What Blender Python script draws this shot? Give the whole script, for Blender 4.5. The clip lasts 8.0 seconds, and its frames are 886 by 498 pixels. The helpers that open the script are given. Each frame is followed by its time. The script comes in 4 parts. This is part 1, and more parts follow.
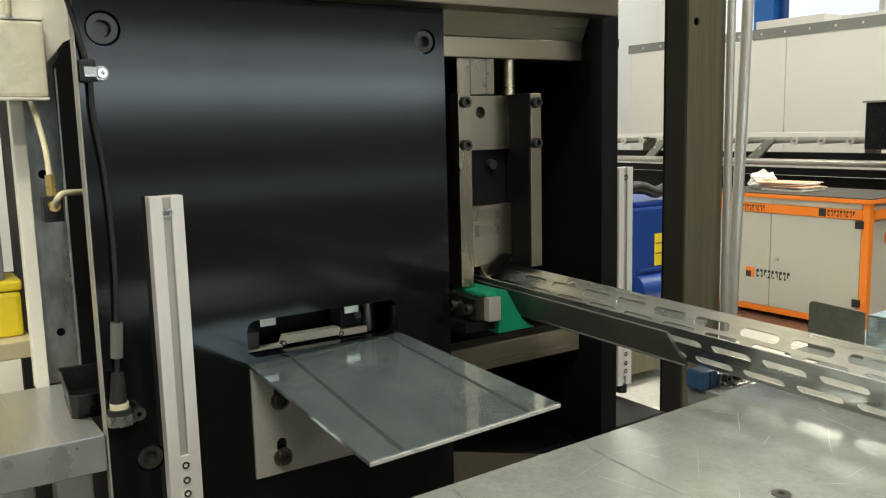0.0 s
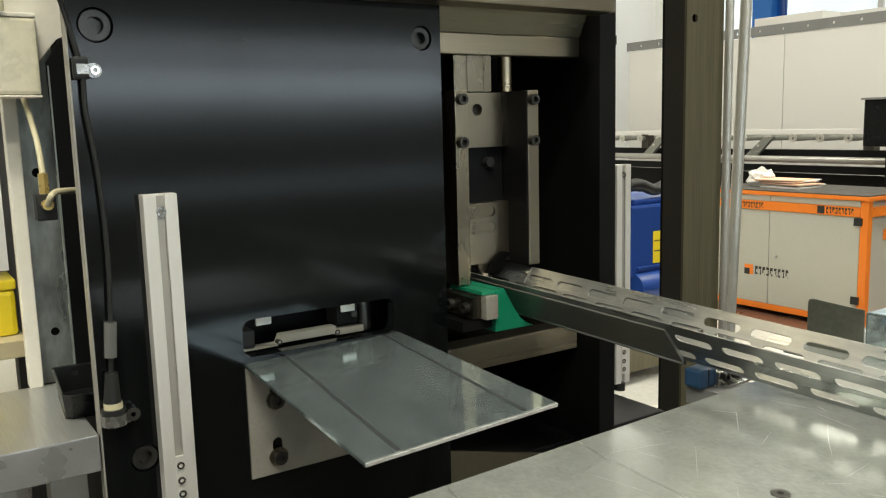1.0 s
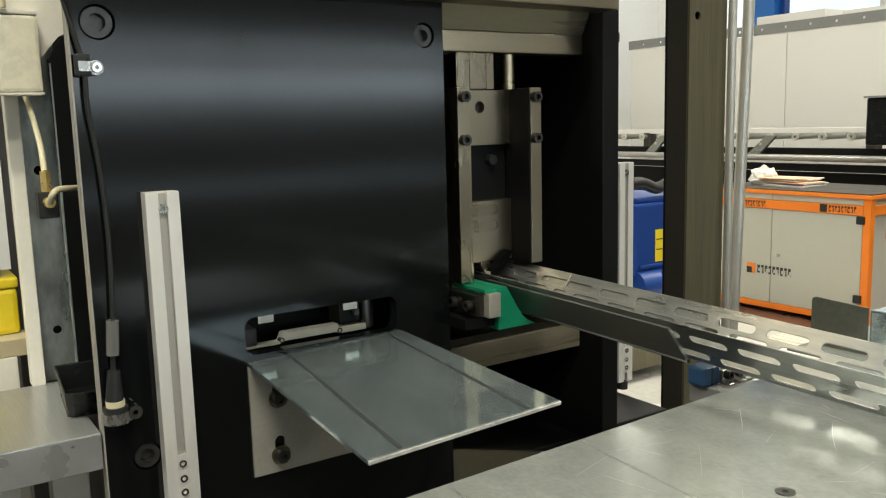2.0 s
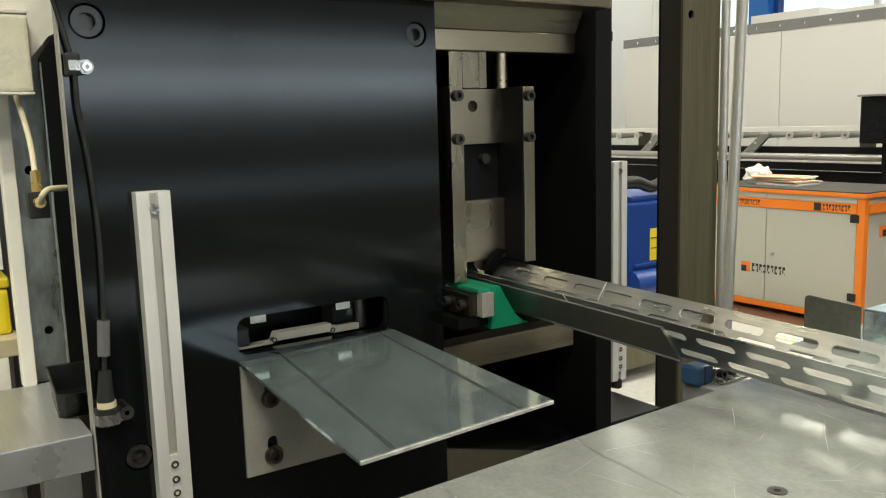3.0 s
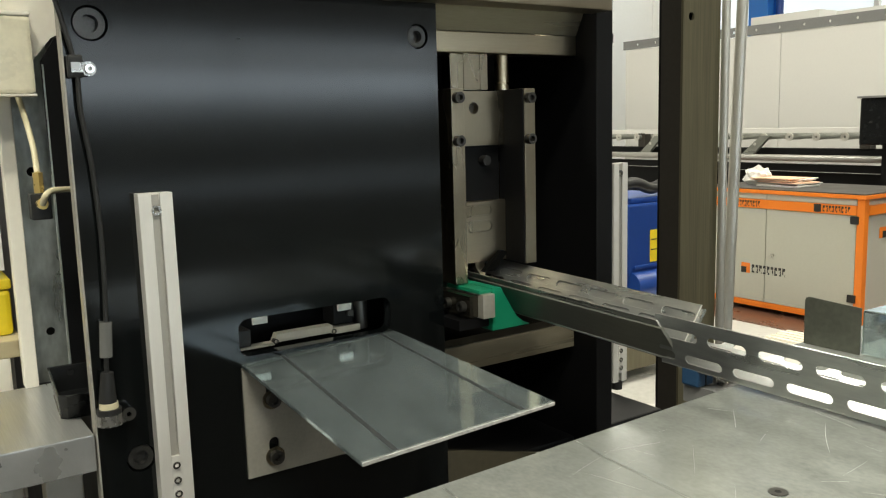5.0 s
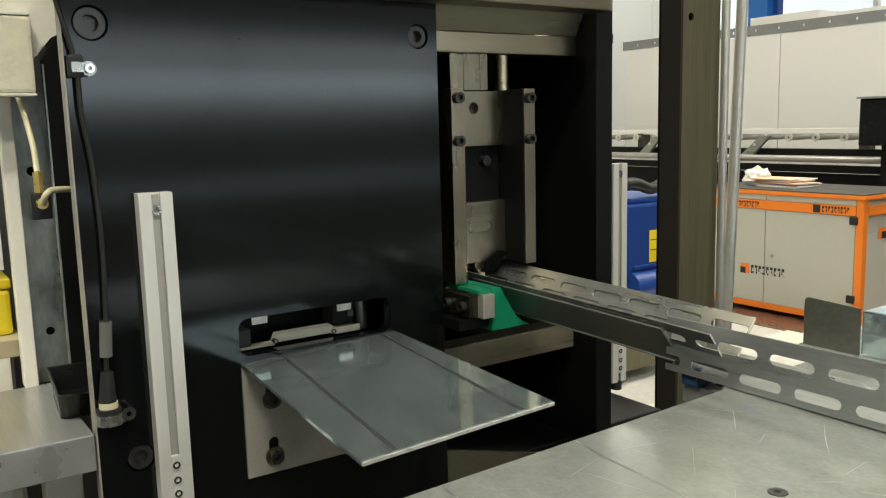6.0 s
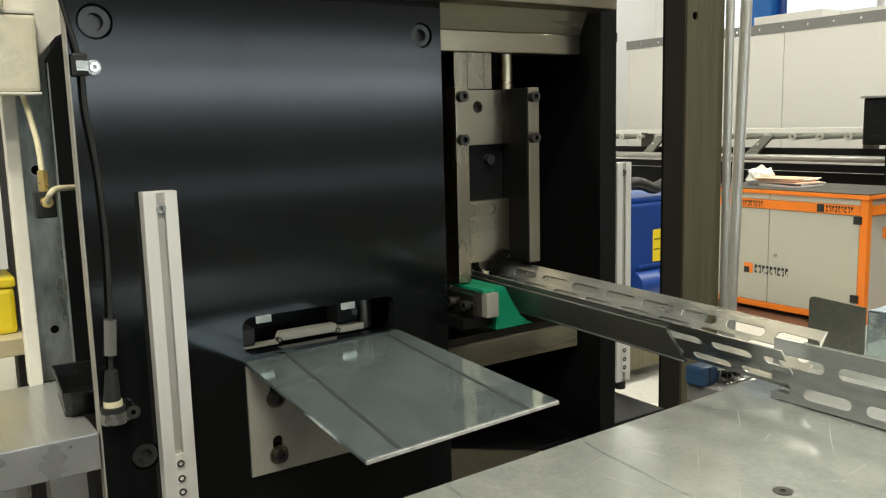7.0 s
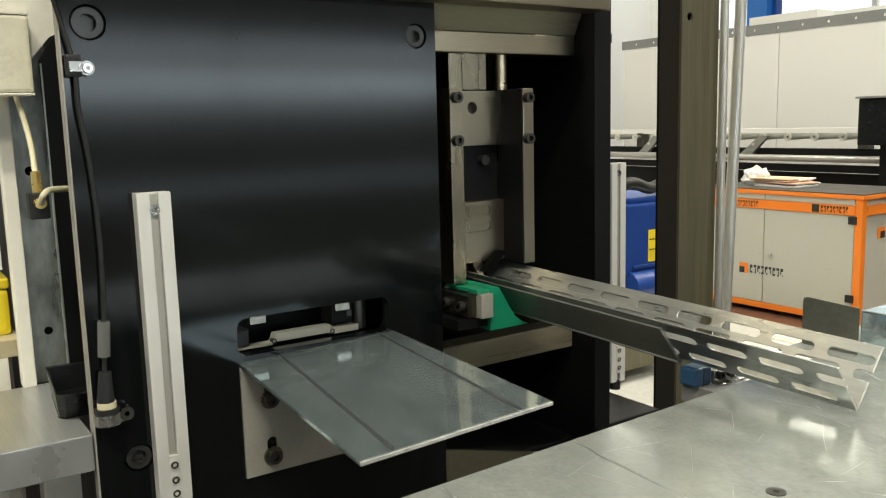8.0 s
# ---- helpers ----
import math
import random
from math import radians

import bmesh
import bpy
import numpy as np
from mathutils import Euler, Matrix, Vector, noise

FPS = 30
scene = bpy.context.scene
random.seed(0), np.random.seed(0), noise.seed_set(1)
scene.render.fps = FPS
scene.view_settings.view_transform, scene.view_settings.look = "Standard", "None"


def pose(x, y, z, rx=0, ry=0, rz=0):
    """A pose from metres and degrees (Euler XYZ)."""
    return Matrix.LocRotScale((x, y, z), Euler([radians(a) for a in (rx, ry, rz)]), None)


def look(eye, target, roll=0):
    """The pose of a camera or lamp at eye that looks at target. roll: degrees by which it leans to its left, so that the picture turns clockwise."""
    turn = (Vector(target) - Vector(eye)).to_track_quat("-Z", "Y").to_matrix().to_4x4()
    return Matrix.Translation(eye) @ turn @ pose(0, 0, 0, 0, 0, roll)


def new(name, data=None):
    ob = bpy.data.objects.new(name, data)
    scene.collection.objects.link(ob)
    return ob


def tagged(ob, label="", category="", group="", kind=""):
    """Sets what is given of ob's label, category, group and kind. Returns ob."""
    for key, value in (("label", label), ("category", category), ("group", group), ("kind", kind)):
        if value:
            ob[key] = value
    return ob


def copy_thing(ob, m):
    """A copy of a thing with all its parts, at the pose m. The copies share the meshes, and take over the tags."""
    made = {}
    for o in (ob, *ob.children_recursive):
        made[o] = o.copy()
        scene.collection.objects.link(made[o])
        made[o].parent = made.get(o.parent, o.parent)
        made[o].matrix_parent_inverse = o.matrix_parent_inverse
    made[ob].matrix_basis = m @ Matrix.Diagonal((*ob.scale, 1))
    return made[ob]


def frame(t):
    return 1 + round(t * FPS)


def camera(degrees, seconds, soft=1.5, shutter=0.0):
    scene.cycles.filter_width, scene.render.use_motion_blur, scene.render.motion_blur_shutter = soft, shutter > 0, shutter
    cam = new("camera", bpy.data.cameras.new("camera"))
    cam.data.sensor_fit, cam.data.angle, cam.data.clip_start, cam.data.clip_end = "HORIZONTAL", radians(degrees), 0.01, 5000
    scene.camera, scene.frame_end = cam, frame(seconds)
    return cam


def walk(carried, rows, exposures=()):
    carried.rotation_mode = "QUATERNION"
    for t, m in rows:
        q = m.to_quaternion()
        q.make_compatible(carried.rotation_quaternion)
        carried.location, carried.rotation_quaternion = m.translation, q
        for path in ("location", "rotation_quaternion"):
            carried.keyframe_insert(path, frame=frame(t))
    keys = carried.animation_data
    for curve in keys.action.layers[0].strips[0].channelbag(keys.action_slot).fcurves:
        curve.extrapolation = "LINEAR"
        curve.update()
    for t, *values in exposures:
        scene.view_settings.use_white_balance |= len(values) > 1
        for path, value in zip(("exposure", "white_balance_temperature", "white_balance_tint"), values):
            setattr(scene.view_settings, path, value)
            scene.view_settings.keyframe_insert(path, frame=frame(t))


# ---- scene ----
cam = camera(55.4, 8.0, soft=1.2)
PATH = [
    (0, (-0.237, -1.067, 1.576), (0.859, 0.581, 1.289), -1.4),
    (0.5, (-0.234, -1.066, 1.575), (0.863, 0.581, 1.287), -1.5),
    (1, (-0.23, -1.062, 1.575), (0.868, 0.584, 1.283), -1.5),
    (1.5, (-0.231, -1.059, 1.574), (0.86, 0.591, 1.28), -1.5),
    (3, (-0.225, -1.059, 1.573), (0.878, 0.583, 1.276), -1.6),
    (3.5, (-0.228, -1.058, 1.575), (0.869, 0.588, 1.277), -1.5),
    (4, (-0.225, -1.061, 1.573), (0.881, 0.579, 1.28), -1.7),
    (4.5, (-0.227, -1.06, 1.574), (0.876, 0.582, 1.28), -1.6),
    (6, (-0.229, -1.06, 1.574), (0.876, 0.581, 1.28), -1.5),
    (6.5, (-0.232, -1.06, 1.574), (0.866, 0.586, 1.281), -1.5),
    (7, (-0.23, -1.059, 1.573), (0.869, 0.586, 1.278), -1.5),
    (7.5, (-0.228, -1.057, 1.574), (0.869, 0.589, 1.276), -1.4),
    (8, (-0.228, -1.06, 1.574), (0.879, 0.58, 1.279), -1.5),
]
# the film's own exposure drifts up a little towards its end
walk(cam, [(t, look(eye, target, roll)) for t, eye, target, roll in PATH],
     exposures=((0.0, 0.16), (4.5, 0.17), (5.9, 0.11), (6.6, 0.07), (6.9, 0.22), (7.4, 0.26), (8.0, 0.27)))

# ---- world, sun, lights ----
world = bpy.data.worlds.new("hall_sky")
scene.world = world
world.use_nodes = True
wn = world.node_tree.nodes
sky = wn.new("ShaderNodeTexSky")
sky.sky_type = 'NISHITA'
sky.sun_disc = False
sky.sun_elevation, sky.sun_rotation = radians(38), radians(60)
wn["Background"].inputs["Strength"].default_value = 0.1
world.node_tree.links.new(sky.outputs["Color"], wn["Background"].inputs["Color"])


def area(name, at, target, sx, sy, power, color=(0.98, 0.95, 0.78)):
    d = bpy.data.lights.new(name, 'AREA')
    d.shape, d.size, d.size_y, d.energy, d.color = 'RECTANGLE', sx, sy, power, color
    ob = new(name, d)
    ob.matrix_world = look(at, target)
    return ob


# unseen ceiling luminaires; the weak last one is added to brighten the far corner
for i, (lx, ly) in enumerate(((-1.4, -2.6), (-1.0, -4.8), (5.8, -3.4), (-3.6, 0.2), (1.6, 2.2), (5.8, 1.4), (9.6, 1.0), (4.6, 6.2), (10.7, 9.1))):
    area("luminaire_light", (lx, ly, 5.6), (lx, ly + 0.001, 0), 1.6, 0.5, 160 if ly < 9 else 24)
# unseen lamp along the south windows, added for the front plate's bright band
area("band_light", (0.8, -6.95, 2.01), (0.8, 0.0, 2.01), 8.8, 0.22, 22, (0.74, 0.89, 1.0))

# ---- materials ----


def mat(name, color, rough=0.5, metal=0.0, vary=0.12, scale=6.0, fine=120.0, bump=0.1, stretch=(1, 1, 1), rvary=0.12, spec=0.5, dist=0.0006, wave=0.0):
    m = bpy.data.materials.new(name)
    m.use_nodes = True
    n, l = m.node_tree.nodes, m.node_tree.links
    b = n["Principled BSDF"]
    co = n.new("ShaderNodeTexCoord")
    mp = n.new("ShaderNodeMapping")
    mp.inputs["Scale"].default_value = stretch
    l.new(co.outputs["Object"], mp.inputs["Vector"])
    big, small = n.new("ShaderNodeTexNoise"), n.new("ShaderNodeTexNoise")
    for t, s, d in ((big, scale, 4), (small, fine, 6)):
        t.inputs["Scale"].default_value, t.inputs["Detail"].default_value = s, d
        l.new(mp.outputs["Vector"], t.inputs["Vector"])
    mix = n.new("ShaderNodeMath")
    mix.operation = 'ADD'
    l.new(big.outputs["Fac"], mix.inputs[0])
    l.new(small.outputs["Fac"], mix.inputs[1])
    ramp = n.new("ShaderNodeMapRange")
    ramp.inputs["From Min"].default_value, ramp.inputs["From Max"].default_value = 0.4, 1.6
    ramp.inputs["To Min"].default_value, ramp.inputs["To Max"].default_value = 1 - vary, 1 + vary
    l.new(mix.outputs[0], ramp.inputs["Value"])
    mul = n.new("ShaderNodeVectorMath")
    mul.operation = 'MULTIPLY'
    mul.inputs[0].default_value = color
    l.new(ramp.outputs["Result"], mul.inputs[1])
    l.new(mul.outputs["Vector"], b.inputs["Base Color"])
    rr = n.new("ShaderNodeMapRange")
    rr.inputs["From Min"].default_value, rr.inputs["From Max"].default_value = 0.15, 0.85
    rr.inputs["To Min"].default_value, rr.inputs["To Max"].default_value = max(0.03, rough - rvary), min(1, rough + rvary)
    l.new(big.outputs["Fac"], rr.inputs["Value"])
    l.new(rr.outputs["Result"], b.inputs["Roughness"])
    b.inputs["Metallic"].default_value = metal
    b.inputs["Specular IOR Level"].default_value = spec
    if bump:
        bp = n.new("ShaderNodeBump")
        bp.inputs["Strength"].default_value, bp.inputs["Distance"].default_value = bump, dist
        l.new(small.outputs["Fac"], bp.inputs["Height"])
        l.new(bp.outputs["Normal"], b.inputs["Normal"])
        if wave:
            # slow unevenness of rolled sheet
            wv = n.new("ShaderNodeBump")
            wv.inputs["Strength"].default_value, wv.inputs["Distance"].default_value = 1.0, wave
            l.new(big.outputs["Fac"], wv.inputs["Height"])
            l.new(wv.outputs["Normal"], bp.inputs["Normal"])
    return m


M = {}
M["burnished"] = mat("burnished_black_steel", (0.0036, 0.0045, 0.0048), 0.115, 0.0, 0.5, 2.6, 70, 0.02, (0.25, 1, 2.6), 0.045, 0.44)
M["black"] = mat("black_oxide_steel", (0.0045, 0.0045, 0.005), 0.5, 0.0, 0.25, 8, 150, 0.08, rvary=0.1, spec=0.2)
M["bolt"] = mat("black_oxide_bolt", (0.075, 0.072, 0.068), 0.34, 0.8, 0.2, 60, 400, 0.05)
M["bore_bolt"] = mat("worn_black_bolt", (0.095, 0.093, 0.09), 0.34, 0.85, 0.4, 60, 400, 0.05)
M["polished_beam"] = mat("ground_nickel_beam", (0.46, 0.39, 0.275), 0.30, 1.0, 0.16, 9, 260, 0.05, (0.12, 1, 6), 0.06)
M["oiled"] = mat("oily_dark_steel", (0.11, 0.10, 0.08), 0.2, 0.9, 0.25, 18, 200, 0.05, (0.5, 1, 1), 0.08)
M["beam_face"] = mat("olive_milled_beam", (0.31, 0.275, 0.20), 0.3, 0.6, 0.22, 10, 200, 0.06, (0.2, 1, 6), 0.08)
M["matte_black"] = mat("matte_black_gap", (0.003, 0.003, 0.003), 0.9, 0.0, 0.2, 20, 200, 0.05, spec=0.05)
M["sleeve"] = mat("smoky_clear_sleeve", (0.16, 0.16, 0.155), 0.16, 0.2, 0.1, 30, 200, 0.02, (1, 1, 0.2), 0.05)
M["clamp_steel"] = mat("bright_clamp_steel", (0.46, 0.45, 0.43), 0.28, 0.9, 0.15, 60, 300, 0.05)
M["cream"] = mat("nickel_plated_beam", (0.375, 0.318, 0.235), 0.32, 1.0, 0.08, 5, 220, 0.06, (0.3, 1, 4), 0.06)
M["machined"] = mat("ground_steel", (0.325, 0.28, 0.205), 0.29, 1.0, 0.08, 14, 300, 0.06, (1, 1, 0.25))
M["chrome"] = mat("chromed_rod", (0.55, 0.54, 0.52), 0.12, 1.0, 0.03, 30, 300, 0.0, rvary=0.04)
M["alu"] = mat("anodised_aluminium", (0.72, 0.70, 0.66), 0.5, 0.35, 0.05, 9, 240, 0.06, (3, 3, 0.2))
M["alu_dark"] = mat("aluminium_groove", (0.42, 0.40, 0.36), 0.5, 0.4, 0.08, 9, 240, 0.05)
M["slotmetal"] = mat("dull_aluminium", (0.50, 0.48, 0.41), 0.5, 0.35, 0.1, 30, 240, 0.06)
M["bracket_steel"] = mat("bare_bracket_steel", (0.46, 0.44, 0.385), 0.42, 0.5, 0.15, 18, 200, 0.08)
M["zinc"] = mat("galvanised_sheet", (0.72, 0.86, 0.895), 0.08, 0.90, 0.50, 26, 150, 0.03, (1, 0.45, 1), rvary=0.05, wave=0.00025)
M["zinc_table"] = mat("galvanised_table_sheet", (0.38, 0.40, 0.378), 0.155, 0.46, 0.30, 42, 220, 0.10, (1, 0.6, 1), 0.06, wave=0.00015)
M["strip"] = mat("galvanised_strip", (0.35, 0.365, 0.36), 0.30, 0.78, 0.28, 22, 160, 0.05, (1, 0.15, 1), 0.09)
M["guide"] = mat("bare_steel_guide", (0.255, 0.26, 0.235), 0.34, 0.5, 0.15, 12, 160, 0.06, (1, 0.2, 1))
M["bright_edge"] = mat("worn_cut_edge", (0.62, 0.61, 0.59), 0.45, 0.4, 0.55, 70, 300, 0.3)
M["scratch"] = mat("scuffed_zinc", (0.34, 0.36, 0.345), 0.34, 0.6, 0.3, 30, 200, 0.1)
M["pale_scratch"] = mat("bright_scratched_zinc", (0.62, 0.64, 0.62), 0.35, 0.4, 0.3, 40, 200, 0.1)
M["mark"] = mat("dark_scribe_line", (0.045, 0.05, 0.053), 0.45, 0.1, 0.2, 40, 200, 0.05)
M["green"] = mat("green_nylon", (0.004, 0.205, 0.105), 0.42, 0.0, 0.1, 20, 200, 0.06)
M["blue"] = mat("blue_paint", (0.006, 0.042, 0.23), 0.4, 0.0, 0.1, 4, 90, 0.05)
M["bright_blue"] = mat("bright_blue_paint", (0.02, 0.16, 0.55), 0.4, 0.0, 0.06, 1, 60, 0.03)
M["clampblue"] = mat("blue_cast_clamp", (0.02, 0.06, 0.13), 0.45, 0.0, 0.15, 30, 200, 0.08)
M["yellow"] = mat("yellow_plastic", (0.78, 0.60, 0.02), 0.42, 0.0, 0.08, 10, 100, 0.05)
M["orange"] = mat("orange_paint", (0.85, 0.22, 0.02), 0.4, 0.0, 0.05, 5, 90, 0.03)
M["cabinet"] = mat("grey_cabinet_paint", (0.47, 0.465, 0.40), 0.45, 0.0, 0.05, 2, 60, 0.05)
M["darktop"] = mat("dark_rubber_mat", (0.06, 0.055, 0.05), 0.6, 0.0, 0.15, 6, 120, 0.1)
M["panel"] = mat("light_grey_panel", (0.655, 0.642, 0.618), 0.5, 0.0, 0.03, 0.8, 40, 0.03)
M["greystrip"] = mat("grey_steel_strip", (0.20, 0.20, 0.20), 0.5, 0.2, 0.1, 4, 60, 0.05)
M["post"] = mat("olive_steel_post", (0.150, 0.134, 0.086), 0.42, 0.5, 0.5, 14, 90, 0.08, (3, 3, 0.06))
M["crossbeam"] = mat("worn_brown_steel", (0.060, 0.052, 0.033), 0.5, 0.2, 0.3, 9, 100, 0.08)
M["galv_pipe"] = mat("galvanised_pipe", (0.58, 0.565, 0.52), 0.38, 0.65, 0.2, 30, 160, 0.08, (1, 1, 0.3))
M["galv_tube"] = mat("dull_galvanised_tube", (0.40, 0.39, 0.37), 0.42, 0.6, 0.2, 6, 90, 0.06)
M["shelf_board"] = mat("tan_shelf_board", (0.50, 0.43, 0.27), 0.5, 0.0, 0.15, 8, 90, 0.08, (0.3, 3, 1))
M["stop_steel"] = mat("scuffed_dark_steel", (0.125, 0.13, 0.108), 0.36, 0.45, 0.3, 30, 160, 0.08)
M["pale_galv"] = mat("pale_galvanised_steel", (0.52, 0.56, 0.54), 0.32, 0.78, 0.75, 30, 70, 0.08, (1, 1, 0.4))
# dark steel, and the post's steel with its left side's shade painted in
M["dark_shaded"] = mat("dark_and_shaded_steel", (0.040, 0.035, 0.028), 0.5, 0.2, 0.2, 5, 100, 0.08)
M["brass"] = mat("brass", (0.78, 0.58, 0.22), 0.3, 0.7, 0.1, 60, 300, 0.05)
M["hose"] = mat("cream_hose", (0.62, 0.56, 0.38), 0.4, 0.0, 0.05, 40, 200, 0.02)
M["tank"] = mat("yellowed_plastic_bowl", (0.76, 0.71, 0.55), 0.3, 0.0, 0.2, 26, 100, 0.03)
M["creampost"] = mat("cream_painted_steel", (0.84, 0.80, 0.70), 0.45, 0.0, 0.06, 8, 90, 0.06)
M["rubber"] = mat("black_rubber", (0.018, 0.018, 0.018), 0.42, 0.0, 0.2, 20, 200, 0.08, spec=0.4)
M["blackplastic"] = mat("black_plastic_tray", (0.006, 0.0065, 0.007), 0.24, 0.0, 0.15, 20, 260, 0.06, spec=0.4)
M["label"] = mat("white_label", (0.78, 0.77, 0.73), 0.5, 0.0, 0.04, 30, 200, 0.02)
M["paper"] = mat("paper", (0.75, 0.73, 0.70), 0.7, 0.0, 0.08, 20, 120, 0.08)
M["peach"] = mat("peach_paper", (0.80, 0.52, 0.36), 0.7, 0.0, 0.08, 20, 120, 0.08)
M["floor"] = mat("painted_concrete", (0.58, 0.565, 0.53), 0.3, 0.0, 0.16, 1.6, 30, 0.05, dist=0.001)
M["wall"] = mat("hall_wall_paint", (0.60, 0.59, 0.56), 0.6, 0.0, 0.03, 0.4, 20, 0.05)
# for unseen walls, dark only to keep the front plate's reflections dark
M["darkwall"] = mat("unseen_dark_wall", (0.15, 0.15, 0.145), 0.6, 0.0, 0.1, 0.4, 20, 0.05)
M["whitewall"] = mat("white_hall_wall", (0.82, 0.82, 0.80), 0.6, 0.0, 0.03, 0.4, 20, 0.05)
# unseen floor, made dark and dull so the front plate mirrors darkness
M["darkfloor"] = mat("unseen_dark_floor", (0.030, 0.028, 0.025), 0.85, 0.0, 0.2, 0.7, 30, 0.05, dist=0.001, spec=0.03)
M["ceiling"] = mat("hall_ceiling", (0.72, 0.72, 0.70), 0.7, 0.0, 0.05, 0.5, 20, 0.05)
M["shelf"] = mat("brushed_stainless", (0.40, 0.405, 0.40), 0.30, 0.58, 0.34, 5, 160, 0.015, (6, 0.12, 6), 0.10)
M["red_oxide"] = mat("red_brown_floor_paint", (0.13, 0.062, 0.04), 0.3, 0.0, 0.15, 3, 60, 0.08)
M["ink"] = mat("black_ink", (0.02, 0.02, 0.02), 0.5, 0.0, 0.1, 30, 200, 0.0)
lampmat = bpy.data.materials.new("lamp_glow")
lampmat.use_nodes = True
lampmat.node_tree.nodes["Principled BSDF"].inputs["Emission Color"].default_value = (1, 0.98, 0.95, 1)
lampmat.node_tree.nodes["Principled BSDF"].inputs["Emission Strength"].default_value = 6.0
M["lamp"] = lampmat
# glow of the unseen south panes, added to be mirrored in the front plate
bandglow = bpy.data.materials.new("added_band_glow")
bandglow.use_nodes = True
bandglow.node_tree.nodes["Principled BSDF"].inputs["Emission Color"].default_value = (0.76, 0.90, 1, 1)
bandglow.node_tree.nodes["Principled BSDF"].inputs["Emission Strength"].default_value = 2.7
M["bandglow"] = bandglow
skypale = bandglow.copy()
skypale.name = "pale_sky_behind_window"
skypale.node_tree.nodes["Principled BSDF"].inputs["Emission Strength"].default_value = 0.55
M["skypale"] = skypale

# ---- mesh helpers ----
ORG = {}


def thing(name, at, label, category, group="", kind=""):
    ob = new(name)
    ob.location = at
    ob.empty_display_size = 0.05
    ORG[ob] = Vector(at)
    return tagged(ob, label, category, group, kind)


def part(name, bm, material, parent=None, label="", bevel=0.0, smooth=False, kind="", category=""):
    at = ORG[parent] if parent else Vector((0, 0, 0))
    bmesh.ops.translate(bm, verts=bm.verts, vec=-at)
    if bevel:
        sharp = [e for e in bm.edges if len(e.link_faces) == 2 and e.calc_face_angle(0) > 0.6]
        bmesh.ops.bevel(bm, geom=sharp, offset=bevel, segments=2, affect='EDGES', profile=0.6)
    bmesh.ops.recalc_face_normals(bm, faces=bm.faces)
    me = bpy.data.meshes.new(name)
    bm.to_mesh(me)
    bm.free()
    me.materials.append(M[material])
    if smooth:
        me.shade_smooth()
        me.set_sharp_from_angle(angle=radians(38))
    ob = new(name, me)
    ob.parent = parent
    ORG[ob] = at.copy()
    return tagged(ob, label, category, "", kind)


def box(x0, x1, y0, y1, z0, z1, bm=None):
    bm = bm or bmesh.new()
    m = Matrix.Translation(((x0 + x1) / 2, (y0 + y1) / 2, (z0 + z1) / 2)) @ Matrix.Diagonal((abs(x1 - x0), abs(y1 - y0), abs(z1 - z0), 1))
    bmesh.ops.create_cube(bm, size=1, matrix=m)
    return bm


def rod(a, b, r, bm=None, seg=20, r2=None):
    """A capped cylinder or cone from a to b."""
    bm = bm or bmesh.new()
    a, b = Vector(a), Vector(b)
    q = (b - a).to_track_quat("Z", "Y").to_matrix().to_4x4()
    bmesh.ops.create_cone(bm, cap_ends=True, segments=seg, radius1=r, radius2=r if r2 is None else r2, depth=(b - a).length, matrix=Matrix.Translation((a + b) / 2) @ q)
    return bm


def ring(c, axis, r_in, r_out, depth, bm=None, seg=28):
    """A tube with open bore; axis points from its back to its front."""
    bm = bm or bmesh.new()
    c, axis = Vector(c), Vector(axis).normalized()
    q = axis.to_track_quat("Z", "Y").to_matrix()
    loops = []
    for r, h in ((r_in, 0), (r_out, 0), (r_out, depth), (r_in, depth)):
        loops.append([bm.verts.new(c + q @ Vector((r * math.cos(2 * math.pi * i / seg), r * math.sin(2 * math.pi * i / seg), h))) for i in range(seg)])
    for k in range(4):
        p, s = loops[k], loops[(k + 1) % 4]
        for i in range(seg):
            bm.faces.new((p[i], p[(i + 1) % seg], s[(i + 1) % seg], s[i]))
    return bm


def prism(outline, axis, a, b, bm=None):
    """A 2D outline pushed along an axis from a to b. axis 'y': outline in x, z; 'x': in y, z; 'z': in x, y."""
    bm = bm or bmesh.new()

    def at(p, h):
        return {"y": (p[0], h, p[1]), "x": (h, p[0], p[1]), "z": (p[0], p[1], h)}[axis]
    lo, hi = [bm.verts.new(at(p, a)) for p in outline], [bm.verts.new(at(p, b)) for p in outline]
    bm.faces.new(lo)
    bm.faces.new(hi[::-1])
    for i in range(len(lo)):
        j = (i + 1) % len(lo)
        bm.faces.new((lo[i], hi[i], hi[j], lo[j]))
    return bm


def holed(outer, holes, place, thick):
    """A plate with holes: 2D loops, placed by a function of (u, v, w), w the depth."""
    bm = bmesh.new()
    edges, loops = [], []
    for loop in (outer, *holes):
        vs = [bm.verts.new((u, v, 0)) for u, v in loop]
        loops.append(vs)
        edges += [bm.edges.new((vs[i], vs[(i + 1) % len(vs)])) for i in range(len(vs))]
    bmesh.ops.triangle_fill(bm, use_beauty=True, use_dissolve=False, edges=edges, normal=(0, 0, 1))
    faces = list(bm.faces)
    ret = bmesh.ops.extrude_face_region(bm, geom=faces)
    for v in ret["geom"]:
        if isinstance(v, bmesh.types.BMVert):
            v.co.z = thick
    for v in bm.verts:
        v.co = place(*v.co)
    return bm


